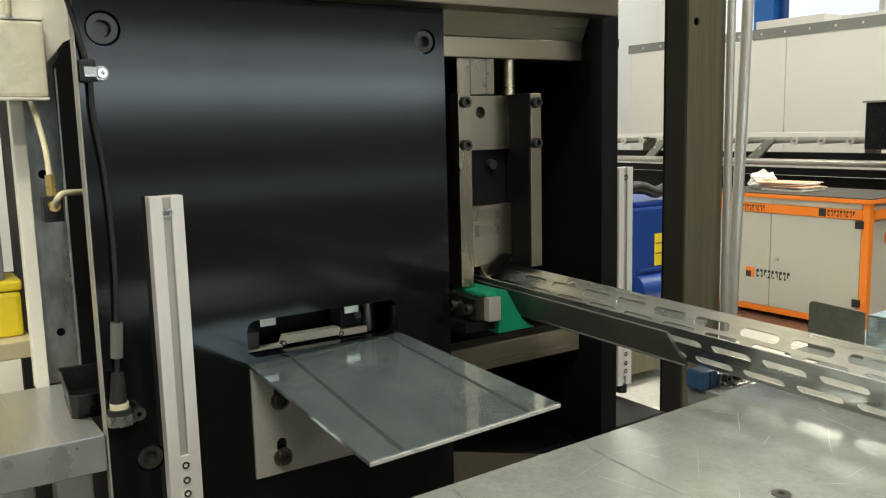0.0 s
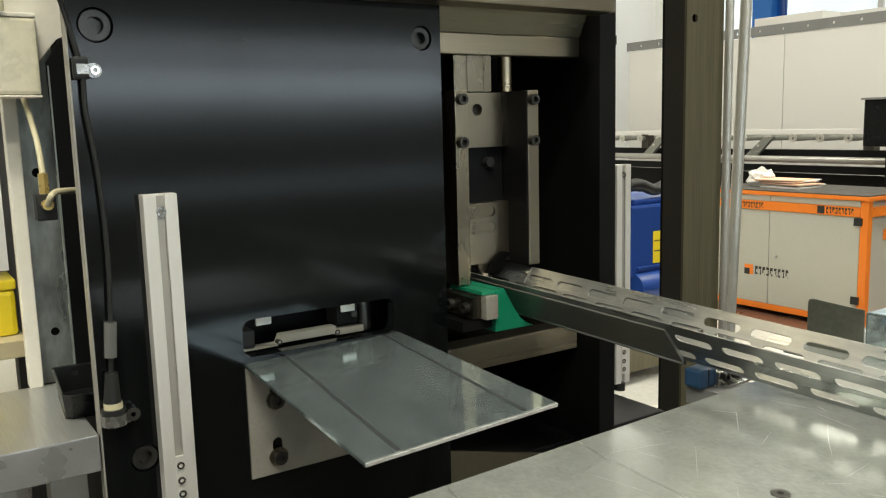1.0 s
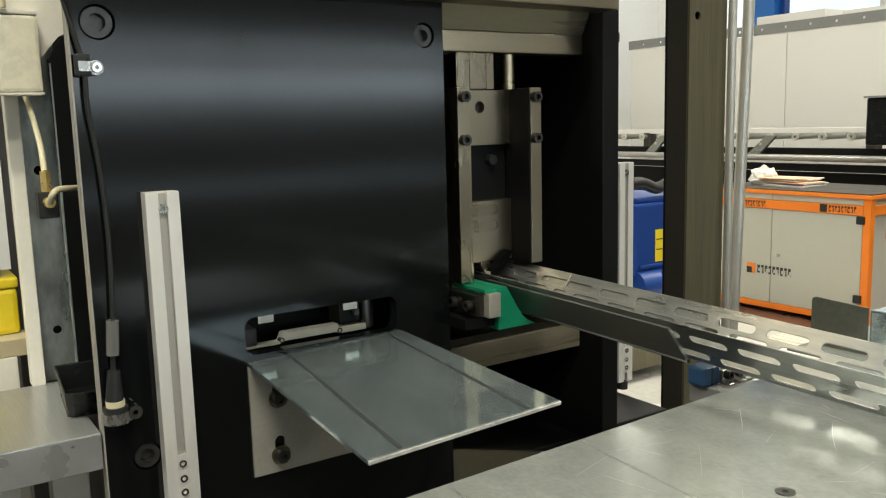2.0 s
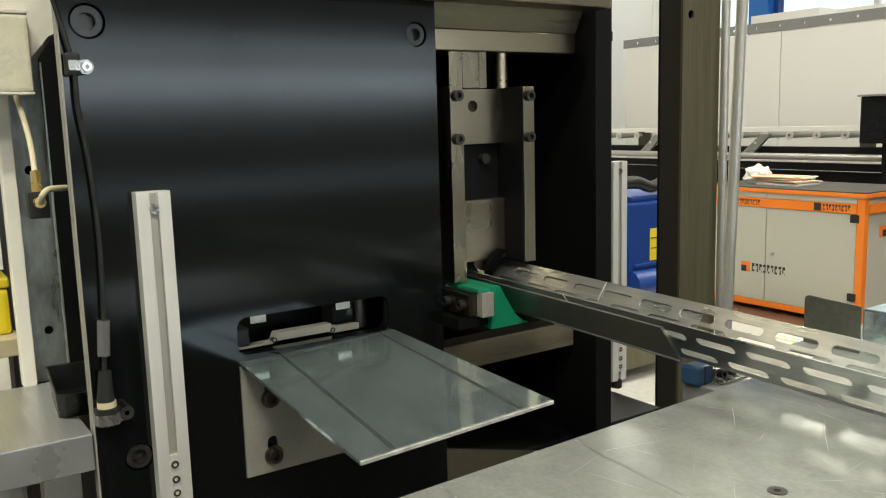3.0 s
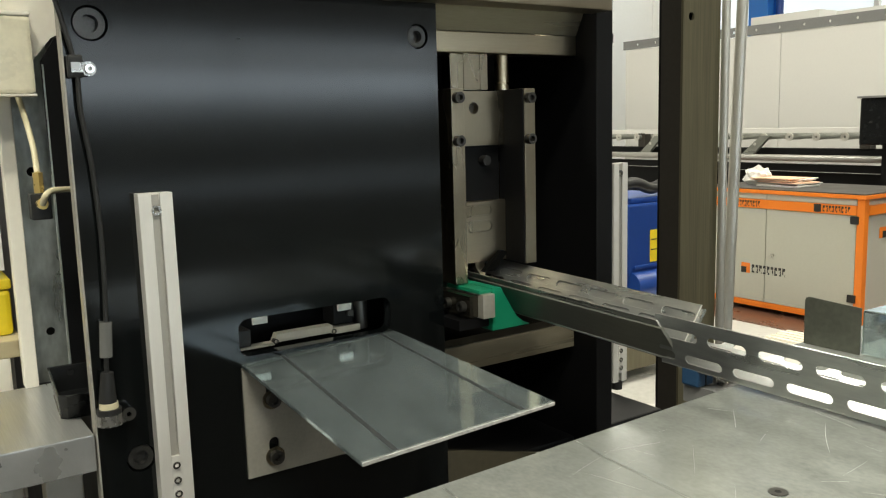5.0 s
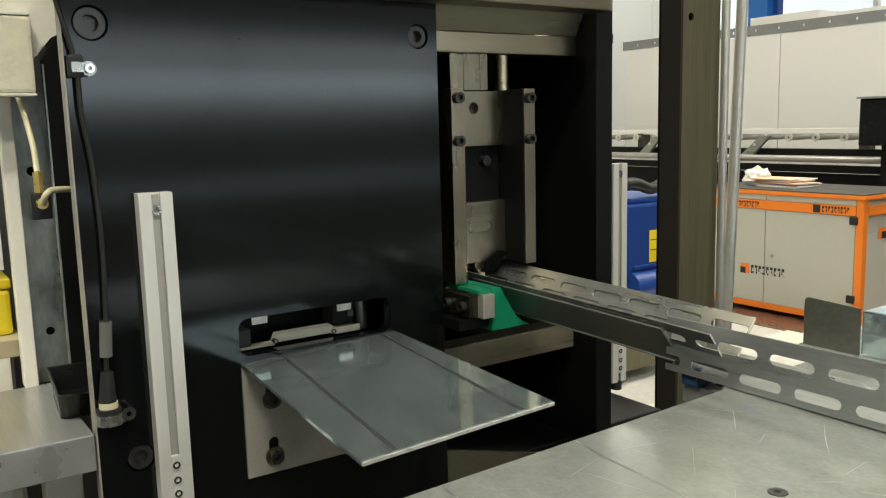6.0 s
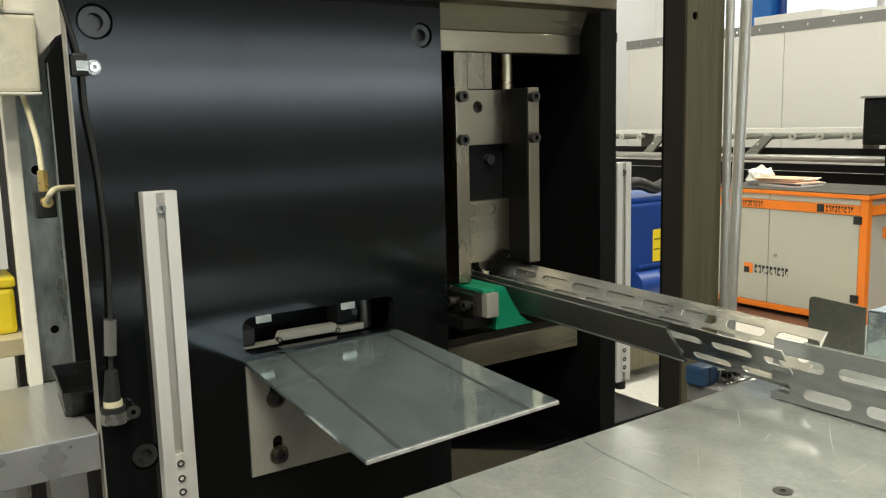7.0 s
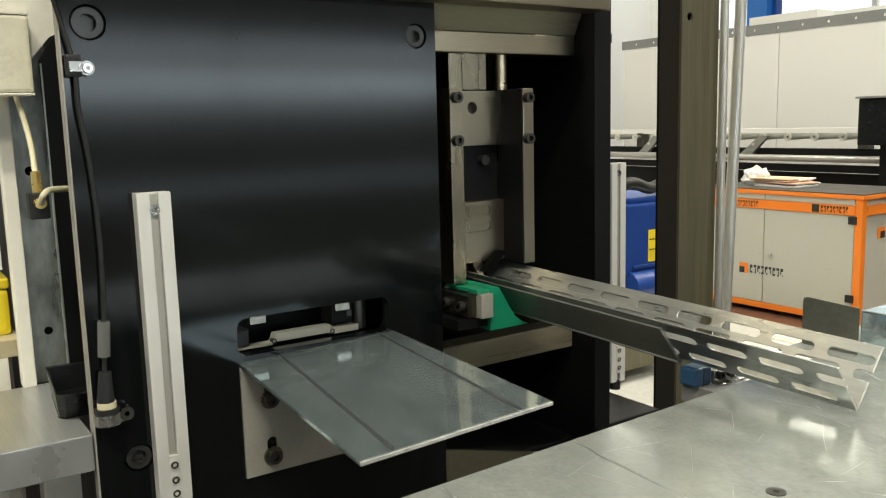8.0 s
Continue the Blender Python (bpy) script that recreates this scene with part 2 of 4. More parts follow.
def pill(u0, u1, v0, v1, n=6):
    """Outline of a slot with round ends, long in u."""
    r, vm = (v1 - v0) / 2, (v0 + v1) / 2
    pts = [(u1 - r + r * math.sin(math.pi * i / n), vm - r * math.cos(math.pi * i / n)) for i in range(n + 1)]
    pts += [(u0 + r - r * math.sin(math.pi * i / n), vm + r * math.cos(math.pi * i / n)) for i in range(n + 1)]
    return pts


def round_rect(u0, u1, v0, v1, r, n=6):
    pts = []
    for cu, cv, a in ((u1 - r, v0 + r, -90), (u1 - r, v1 - r, 0), (u0 + r, v1 - r, 90), (u0 + r, v0 + r, 180)):
        pts += [(cu + r * math.cos(radians(a + 90 * i / n)), cv + r * math.sin(radians(a + 90 * i / n))) for i in range(n + 1)]
    return pts


def disc(u, v, r, n=24):
    return [(u + r * math.cos(2 * math.pi * i / n), v + r * math.sin(2 * math.pi * i / n)) for i in range(n)]


def hose(points, r, bm=None, seg=10, steps=8):
    """A smooth tube through points (Catmull-Rom)."""
    bm = bm or bmesh.new()
    p = [Vector(q) for q in points]
    p = [p[0] * 2 - p[1]] + p + [p[-1] * 2 - p[-2]]
    line = []
    for i in range(1, len(p) - 2):
        for k in range(steps):
            t = k / steps
            line.append(0.5 * (2 * p[i] + (p[i + 1] - p[i - 1]) * t + (2 * p[i - 1] - 5 * p[i] + 4 * p[i + 1] - p[i + 2]) * t * t + (3 * p[i] - p[i - 1] - 3 * p[i + 1] + p[i + 2]) * t ** 3))
    line.append(p[-2])
    rings = []
    for i, c in enumerate(line):
        d = (line[min(i + 1, len(line) - 1)] - line[max(i - 1, 0)]).normalized()
        u = d.cross(Vector((0.31, 0.87, 0.38))).normalized()
        w = d.cross(u)
        rings.append([bm.verts.new(c + r * (math.cos(2 * math.pi * k / seg) * u + math.sin(2 * math.pi * k / seg) * w)) for k in range(seg)])
    for a, b in zip(rings, rings[1:]):
        for k in range(seg):
            bm.faces.new((a[k], a[(k + 1) % seg], b[(k + 1) % seg], b[k]))
    bm.faces.new(rings[0])
    bm.faces.new(rings[-1][::-1])
    return bm


def cap_screw(parent, at, axis, r, length, name="bolt", label="black socket head cap screw", paint="bolt"):
    """Socket head screw whose head stands from `at` along axis."""
    at, axis = Vector(at), Vector(axis).normalized()
    bm = ring(at, axis, r * 0.57, r, length, seg=24)
    rod(at, at + axis * length * 0.35, r * 0.59, bm, 6)
    return part(name, bm, paint, parent, label, smooth=True)


# ---- hall ----
def hall():
    part("floor", box(-5, 12, -7, 10, -0.1, 0), "darkfloor", None, "unseen hall floor, darkened for reflections", kind="structure", category="floor")
    # the visible floor's pale colour, laid only behind the machine
    part("floor_paint", box(1.5, 12, 1.3, 10, 0.0005, 0.004), "floor", None, "pale painted floor zone behind the machine", kind="structure", category="floor")
    part("ceiling", box(-5, 12, -7, 10, 6.0, 6.15), "ceiling", None, "grey hall ceiling", kind="structure", category="ceiling")

    def wall(name, along, at, thick, lo, hi, openings, paint, words):
        # bands of wall under, over and between the window openings
        bm = bmesh.new()

        def piece(a, b, z0, z1):
            if along == "x":
                box(a, b, at, at + thick, z0, z1, bm)
            else:
                box(at, at + thick, a, b, z0, z1, bm)
        z0, z1 = (1.84, 2.46) if along == "x" else (2.4, 4.0)
        if not openings:
            piece(lo, hi, 0, 6)
        else:
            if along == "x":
                # unseen low glowing strip, added for a second bright band on the front plate
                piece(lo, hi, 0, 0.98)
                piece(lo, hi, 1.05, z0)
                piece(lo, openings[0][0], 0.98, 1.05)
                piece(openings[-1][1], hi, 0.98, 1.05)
            else:
                piece(lo, hi, 0, z0)
            piece(lo, hi, z1, 6)
            edge = lo
            for a, b in openings:
                piece(edge, a, z0, z1)
                edge = b
            piece(edge, hi, z0, z1)
        part(name, bm, paint, None, words, kind="structure", category="wall")
        # the south windows are unseen, added as bright bands for the plate to mirror
        for k, (a, b) in enumerate(openings):
            fr = thing("window_%s_%d" % (name[5:], k + 1), ((a + b) / 2, at, z0) if along == "x" else (at, (a + b) / 2, z0), "bright hall window in a white frame", "window", kind="structure")
            g = bmesh.new()
            for q in (a, (a + b) / 2, b):
                if along == "x":
                    box(q - 0.02, q + 0.02, at + 0.02, at + thick - 0.02, z0, z1, g)
                else:
                    box(at + 0.02, at + thick - 0.02, q - 0.04, q + 0.04, z0, z1, g)
            # broad crossbar, added to part the band mirrored in the plate
            if along == "x":
                box(a, b, at + 0.02, at + thick - 0.02, 2.10, 2.26, g)
            part("window_frame", g, "panel", fr)
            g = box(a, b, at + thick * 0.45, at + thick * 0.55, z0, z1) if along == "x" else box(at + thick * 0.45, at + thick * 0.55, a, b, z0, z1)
            # low glowing strip, added with the south panes
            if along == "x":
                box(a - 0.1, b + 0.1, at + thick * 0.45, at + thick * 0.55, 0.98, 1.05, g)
            part("pane", g, "bandglow" if along == "x" else "skypale", fr)
    wall("wall_south", "x", -7.2, 0.2, -5, 12, [(-4.0, -0.1), (0.1, 5.5)], "darkwall", "unseen hall wall, darkened to be mirrored in the plate, with added windows")
    wall("wall_north", "x", 10.0, 0.2, -5, 12, [], "whitewall", "white painted hall wall")
    wall("wall_west", "y", -5.2, 0.2, -7, 10, [], "darkwall", "unseen hall wall, darkened for reflections")
    wall("wall_east", "y", 12.0, 0.2, -7, 10, [(-3.0, 0.0), (2.2, 9.4)], "whitewall", "white painted hall wall with windows")
    first = None
    for (lx, ly) in ((-1.4, -2.6), (-1.0, -4.8), (5.8, -3.4), (-3.6, 0.2), (1.6, 2.2), (5.8, 1.4), (9.6, 1.0), (4.6, 6.2), (10.7, 9.1)):
        if first is None:
            first = thing("ceiling_light", (lx, ly, 5.7), "white ceiling luminaire hanging from the hall roof", "ceiling light", "hall luminaires")
            part("housing", box(lx - 0.85, lx + 0.85, ly - 0.28, ly + 0.28, 5.66, 5.76), "panel", first, bevel=0.01)
            part("hanger", box(lx - 0.02, lx + 0.02, ly - 0.02, ly + 0.02, 5.76, 6.0), "greystrip", first)
            part("diffuser", box(lx - 0.8, lx + 0.8, ly - 0.25, ly + 0.25, 5.64, 5.66), "lamp", first)
        else:
            copy_thing(first, Matrix.Translation((lx, ly, 5.7)))


hall()


# ---- forming machine ----
def machine():
    m = thing("forming_machine", (0.4, 0.3, 0), "black steel roll forming machine with bare steel beams", "machine")
    # front plate with the sheet slot, counterbored bolts
    def front(u, v, w):
        return Vector((u, w, v))
    slot = round_rect(0.154, 0.388, 1.272, 1.3235, 0.014)
    bolts = [(0.0, 1.70, 0.0205), (0.45, 1.70, 0.0178), (0.0175, 1.1665, 0.018)]
    bores = [disc(u, v, r, 32) for u, v, r in bolts]
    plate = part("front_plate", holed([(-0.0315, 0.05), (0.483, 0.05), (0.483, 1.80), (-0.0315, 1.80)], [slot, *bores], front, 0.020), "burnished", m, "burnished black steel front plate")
    part("edge_strip", box(-0.0335, -0.0315, 0.001, 0.0195, 0.05, 1.80), "alu_dark", plate, "bare milled plate edge")
    for u, v, r in bolts:
        cap_screw(plate, (u, 0.0195, v), (0, -1, 0), r * 0.87, 0.0165, paint="bore_bolt")
    for xa, za, xb, zb, w in ((0.418, 1.585, 0.428, 1.563, 0.0004), (0.176, 1.6895, 0.181, 1.6885, 0.0012)):
        bm = bmesh.new()
        bm.faces.new([bm.verts.new(p) for p in ((xa, -0.0003, za), (xb, -0.0003, zb), (xb, -0.0003, zb - w), (xa, -0.0003, za - w))])
        part("scratch", bm, "mark", plate, "small scratch")
    part("backing_plate", box(-0.030, 0.482, 0.0202, 0.035, 0.05, 1.26), "black", m)
    part("backing_plate", box(-0.030, 0.482, 0.0202, 0.035, 1.335, 1.80), "black", m)
    # right column and dark inside
    part("column", box(0.808, 0.846, 0.0, 1.1, 0.05, 2.2), "black", m, bevel=0.002)
    part("limit_switch", box(0.8465, 0.854, 0.006, 0.020, 1.703, 1.719), "rubber", m, "small black limit switch", bevel=0.001)
    part("side_frame", box(0.47, 0.482, 0.052, 1.1, 0.05, 2.2), "black", m)
    part("back_panel", box(0.482, 0.808, 0.9, 0.92, 0.05, 2.2), "black", m)
    part("roof_panel", box(-0.03, 0.846, 0.05, 1.1, 2.2, 2.22), "black", m)
    part("side_frame", box(0.004, 0.018, 0.2225, 1.1, 0.05, 2.2), "black", m)
    part("side_cover", prism([(-0.019, 1.212), (0.03, 1.212), (0.03, 1.72), (-0.003, 1.702), (-0.022, 1.672)], "y", 0.212, 0.2165), "black", m)
    part("side_plate", prism([(-0.030, 1.674), (-0.005, 1.704), (0.03, 1.722), (0.03, 2.0), (-0.072, 2.0), (-0.072, 1.674)], "y", 0.219, 0.222), "creampost", m, "cream painted side plate")
    part("side_lip", box(-0.0210, -0.0192, 0.2085, 0.2185, 1.212, 1.668), "pale_galv", m, "bright sheet edge")
    part("top_beam", box(-0.045, 0.794, -0.05, -0.002, 1.7475, 2.05), "cream", m, "cream nickel-plated top beam", bevel=0.002)
    part("inner_beam", box(0.483, 0.8075, 0.05, 0.11, 1.684, 1.717), "polished_beam", m, bevel=0.0015)
    part("inner_beam", prism([(0.05, 1.7174), (0.11, 1.7174), (0.11, 1.80), (0.03, 1.80), (0.03, 1.755)], "x", 0.483, 0.8075), "beam_face", m)
    part("lower_beam", box(0.483, 0.80, 0.05, 0.12, 1.166, 1.209), "beam_face", m, "olive milled lower beam", bevel=0.0015)
    part("lower_plate", box(0.483, 0.80, 0.055, 0.16, 1.2095, 1.222), "oiled", m)
    part("bed", box(0.484, 1.05, 0.061, 1.1, 0.05, 0.99), "black", m, bevel=0.004)
    # slanted top is the shade edge on the plate, put into its shape
    part("front_crossbeam", prism([(0.484, 0.80), (0.78, 0.80), (0.78, 0.965), (0.484, 1.044)], "y", 0.052, 0.0605), "crossbeam", m, "olive brown lower plate, its top cut along the shade")
    part("base", box(-0.03, 1.05, 0.0, 1.2, 0.0, 0.05), "black", m, bevel=0.004)
    # parts seen inside the slot
    part("slot_guide", prism([(0.165, 1.2685), (0.222, 1.2685), (0.222, 1.2720), (0.315, 1.2720), (0.315, 1.2690), (0.36, 1.2690), (0.36, 1.2785), (0.315, 1.2785), (0.313, 1.2840), (0.227, 1.2840), (0.222, 1.2725), (0.165, 1.2720)], "y", 0.045, 0.06), "slotmetal", m)
    for u in (0.199, 0.331):
        part("sensor", box(u - 0.011, u + 0.011, 0.036, 0.040, 1.3045, 1.3145), "label", m, "small white sensor face", bevel=0.0008)
    for u in (0.224, 0.316):
        cap_screw(m, (u, 0.052, 1.2735), (0, -1, 0), 0.004, 0.008)
    part("slot_block", box(0.163, 0.186, 0.040, 0.075, 1.274, 1.298), "rubber", m, bevel=0.002)
    part("slot_block", box(0.318, 0.352, 0.048, 0.085, 1.282, 1.3125), "black", m, bevel=0.002)
    part("slot_pin", rod((0.343, 0.046, 1.298), (0.343, 0.040, 1.298), 0.005), "bolt", m, smooth=True)
    part("slot_back", box(0.10, 0.46, 0.12, 0.125, 1.22, 1.36), "black", m)
    part("roller", rod((0.366, 0.055, 1.27), (0.366, 0.055, 1.33), 0.011), "bolt", m, smooth=True)
    return m


machine()


def cutting_head():
    h = thing("cutting_head", (0.59, 0.02, 1.34), "ground steel cutting head with black cap screws", "machine head")
    # added black sheet puts the recess wall's shade on the right bar
    part("cheek_shade", box(0.6466, 0.6488, 0.002, 0.064, 1.3425, 1.6255), "black", h, "added dark sheet, the shade of the inner face")
    part("left_bar", box(0.507, 0.5305, 0.0, 0.085, 1.325, 1.626), "machined", h, bevel=0.0012)
    part("right_bar", box(0.649, 0.671, 0.0, 0.085, 1.3425, 1.626), "machined", h, bevel=0.0012)
    part("upper_block", holed([(0.5306, 1.537), (0.6465, 1.537), (0.6465, 1.624), (0.5306, 1.624)], [disc(0.585, 1.597, 0.0095)], lambda u, v, w: Vector((u, 0.05 + w, v)), 0.03), "machined", h)
    part("bore", rod((0.585, 0.062, 1.597), (0.585, 0.079, 1.597), 0.0094), "bolt", h, "dark bolt hole")
    part("punch_plate", box(0.5306, 0.6465, 0.066, 0.085, 1.345, 1.536), "black", h)
    low = part("die_block", box(0.5306, 0.6465, 0.05, 0.0655, 1.345, 1.446), "cream", h, bevel=0.001)
    part("die_nose", prism([(0.582, 1.3448), (0.602, 1.3448), (0.602, 1.312), (0.583, 1.3375)], "y", 0.0515, 0.064), "cream", h)
    for v in (1.431, 1.405):
        o = pill(0.520, 0.618, v - 0.0095, v + 0.0095)
        i = pill(0.522, 0.616, v - 0.0078, v + 0.0078)
        part("slot_rim", holed(o, [i], lambda u, v, w: Vector((u, 0.0485 + w, v)), 0.002), "machined", low)
        part("slot_face", prism(pill(0.532, 0.6155, v - 0.0075, v + 0.0075), "y", 0.0492, 0.0498), "machined", low)
    part("knob", rod((0.612, 0.066, 1.512), (0.612, 0.052, 1.512), 0.008), "rubber", h, smooth=True)
    for u, v in ((0.516, 1.612), (0.516, 1.547), (0.6565, 1.611), (0.6565, 1.546)):
        cap_screw(h, (u, 0.0, v), (0, -1, 0), 0.0085, 0.011)
    part("ram", box(0.548, 0.622, 0.06, 0.085, 1.6265, 1.6838), "machined", h, bevel=0.001)
    for u, w in ((0.5545, 0.005), (0.585, 0.012), (0.612, 0.006)):
        part("ram_rib", box(u - w, u + w, 0.0588, 0.06, 1.6265, 1.6835), "machined", h)
    part("guide_rod", rod((0.6645, 0.078, 1.6265), (0.6645, 0.078, 1.6838), 0.0118, seg=32), "polished_beam", h, "chromed guide rod", smooth=True)
    return h


cutting_head()


def exit_block():
    g = thing("exit_guide_block", (0.56, -0.02, 1.262), "green nylon exit guide block under the profile", "guide block")
    part("block", prism([(0.539, 1.256), (0.614, 1.256), (0.600, 1.2625), (0.588, 1.272), (0.578, 1.286), (0.566, 1.306), (0.556, 1.3225), (0.539, 1.3225)], "y", -0.05, 0.035), "green", g, bevel=0.001)
    part("lip", box(0.514, 0.5385, -0.05, 0.035, 1.3165, 1.3225), "green", g, bevel=0.001)
    # added black box for the dark space under the clamp bar
    part("dark_filler", box(0.4825, 0.538, -0.042, 0.06, 1.2630, 1.2785), "black", g)
    bar = part("clamp_bar", box(0.516, 0.5385, -0.058, 0.04, 1.279, 1.316), "bracket_steel", g, "steel clamp bar", bevel=0.001)
    part("bar_side", box(0.500, 0.5158, -0.045, 0.04, 1.281, 1.314), "oiled", bar)
    for y in (-0.03, 0.01):
        cap_screw(g, (0.500, y, 1.297), (-1, 0, 0), 0.008, 0.009)
    return g


exit_block()


# ---- moving slotted angles and their guide ----
TILT = 0.0245          # fall of the guide per metre towards the table
BOT = (0.616, 1.2585)  # corner of the angle at y = -0.6
NEAR, FAR = Vector((-0.044, 0.0575)).normalized(), Vector((0.049, 0.0675)).normalized()
PITCH, SLOT = 0.0716, 0.0555


def leg_mesh(direction, length, rows, y0, y1, thick, side):
    """One leg of an angle along y from y0 to y1 with rows of slots: (v0, v1, phase)."""
    holes = []
    for v0, v1, phase in rows:
        k0 = int((y0 - phase) / PITCH) - 2
        for k in range(k0, k0 + int((y1 - y0) / PITCH) + 5):
            a = phase + k * PITCH
            if a > y0 + 0.0015 and a + SLOT < y1 - 0.0015:
                holes.append(pill(a, a + SLOT, v0, v1))
    lo, hi = [(y0, 0), (y1, 0)], []
    for end, seq in ((y1, rows), (y0, rows[::-1])):
        # an end that cuts a slot leaves it open
        for v0, v1, phase in seq:
            k = math.floor((end - phase) / PITCH)
            a = phase + k * PITCH
            if a + 0.004 < end < a + SLOT - 0.004:
                r = (v1 - v0) / 2
                if end == y1:
                    pts = [(end, v0), (a + r, v0)] + [(a + r - r * math.sin(math.pi * i / 6), (v0 + v1) / 2 - r * math.cos(math.pi * i / 6)) for i in range(1, 6)] + [(a + r, v1), (end, v1)]
                else:
                    b = a + SLOT
                    pts = [(end, v1), (b - r, v1)] + [(b - r + r * math.sin(math.pi * i / 6), (v0 + v1) / 2 + r * math.cos(math.pi * i / 6)) for i in range(1, 6)] + [(b - r, v0), (end, v0)]
                hi += pts
        hi += [(end, length)] if end == y1 else []
        if end == y1:
            hi.append((y0, length))
    n = Vector((-direction[1], direction[0])) * side

    def place(u, v, w):
        p = direction * v + n * w
        return Vector((p[0], u, p[1]))
    return holed(lo + hi, holes, place, thick)


def slotted_angle(name, y0, y1, label, ph):
    # ph: where the rows of slots begin, near lower, near upper, far lower, far upper
    a = thing(name, (0, 0, 0), label, "steel profile", "slotted angles")
    part("near_leg", leg_mesh(NEAR, 0.0700, [(0.0085, 0.0205, ph[0]), (0.040, 0.0525, ph[1])], y0, y1, 0.0018, -1), "strip", a, bevel=0.0007)
    part("far_leg", leg_mesh(FAR, 0.0775, [(0.0345, 0.046, ph[2]), (0.0525, 0.064, ph[3])], y0, y1, 0.0018, 1), "strip", a, bevel=0.0007)
    # bright sheared end at the y0 side, left open where a slot is cut
    for d, length, side, rows in ((NEAR, 0.0700, -1, ((0.0085, 0.0205, ph[0]), (0.040, 0.0525, ph[1]))), (FAR, 0.0775, 1, ((0.0345, 0.046, ph[2]), (0.0525, 0.064, ph[3])))):
        cuts, edge = [], 0.0
        for v0, v1, phase in rows:
            k = (y0 - phase) % PITCH
            if 0.002 < k < SLOT - 0.002:
                cuts.append((edge, v0))
                edge = v1
        cuts.append((edge, length))
        nn = Vector((-d[1], d[0])) * side
        bm = bmesh.new()
        for va, vb in cuts:
            vs = [bm.verts.new((p[0], y, p[1])) for y in (y0 - 0.0004, y0 + 0.0004) for p in (d * va - nn * 0.0002, d * vb - nn * 0.0002, d * vb + nn * 0.0020, d * va + nn * 0.0020)]
            bm.faces.new(vs[:4])
            bm.faces.new(vs[4:])
            for i in range(4):
                bm.faces.new((vs[i], vs[(i + 1) % 4], vs[4 + (i + 1) % 4], vs[4 + i]))
        part("sheared_end", bm, "bright_edge", a, "bright sheared end")
    return a


next_angle = slotted_angle("slotted_angle", 0.0, 1.70, "galvanised slotted steel angle coming out of the forming head", (0.0175, 0.0475, 0.036, 0.002))
cut_angle = slotted_angle("slotted_angle", -1.30, -0.0008, "cut galvanised slotted steel angle leaving over the table", (-0.0252, -0.0639, -0.0105, -0.0585))


def guide_trough():
    g = thing("guide_trough", (0.61, -0.1, 1.255), "plain bare steel trough guiding the slotted angle", "guide trough")
    for name, d, length, side in (("near_wall", NEAR, 0.0600, 1), ("far_wall", FAR, 0.073, -1)):
        bm = bmesh.new()
        n = Vector((-d[1], d[0])) * side
        for y0, y1 in ((-0.352, 0.09),):
            vs = []
            for y in (y0, y1):
                z = BOT[1] + (y + 0.6) * TILT
                for v, w in ((-0.006, 0.0006), (length, 0.0006), (length, 0.0036), (-0.006, 0.0036)):
                    p = d * v + n * w
                    vs.append(bm.verts.new((BOT[0] + p[0], y, z + p[1])))
            bm.faces.new(vs[:4])
            bm.faces.new(vs[4:])
            for i in range(4):
                j = (i + 1) % 4
                bm.faces.new((vs[i], vs[j], vs[4 + j], vs[4 + i]))
        part(name, bm, "guide" if side > 0 else "strip", g, bevel=0.0007)
    ent = prism([(0.588, 1.3310), (0.625, 1.3620), (0.632, 1.3620), (0.636, 1.3590), (0.610, 1.3310)], "y", 0.034, 0.046)
    part("entry_lip", ent, "matte_black", g)
    return g


guide_trough()


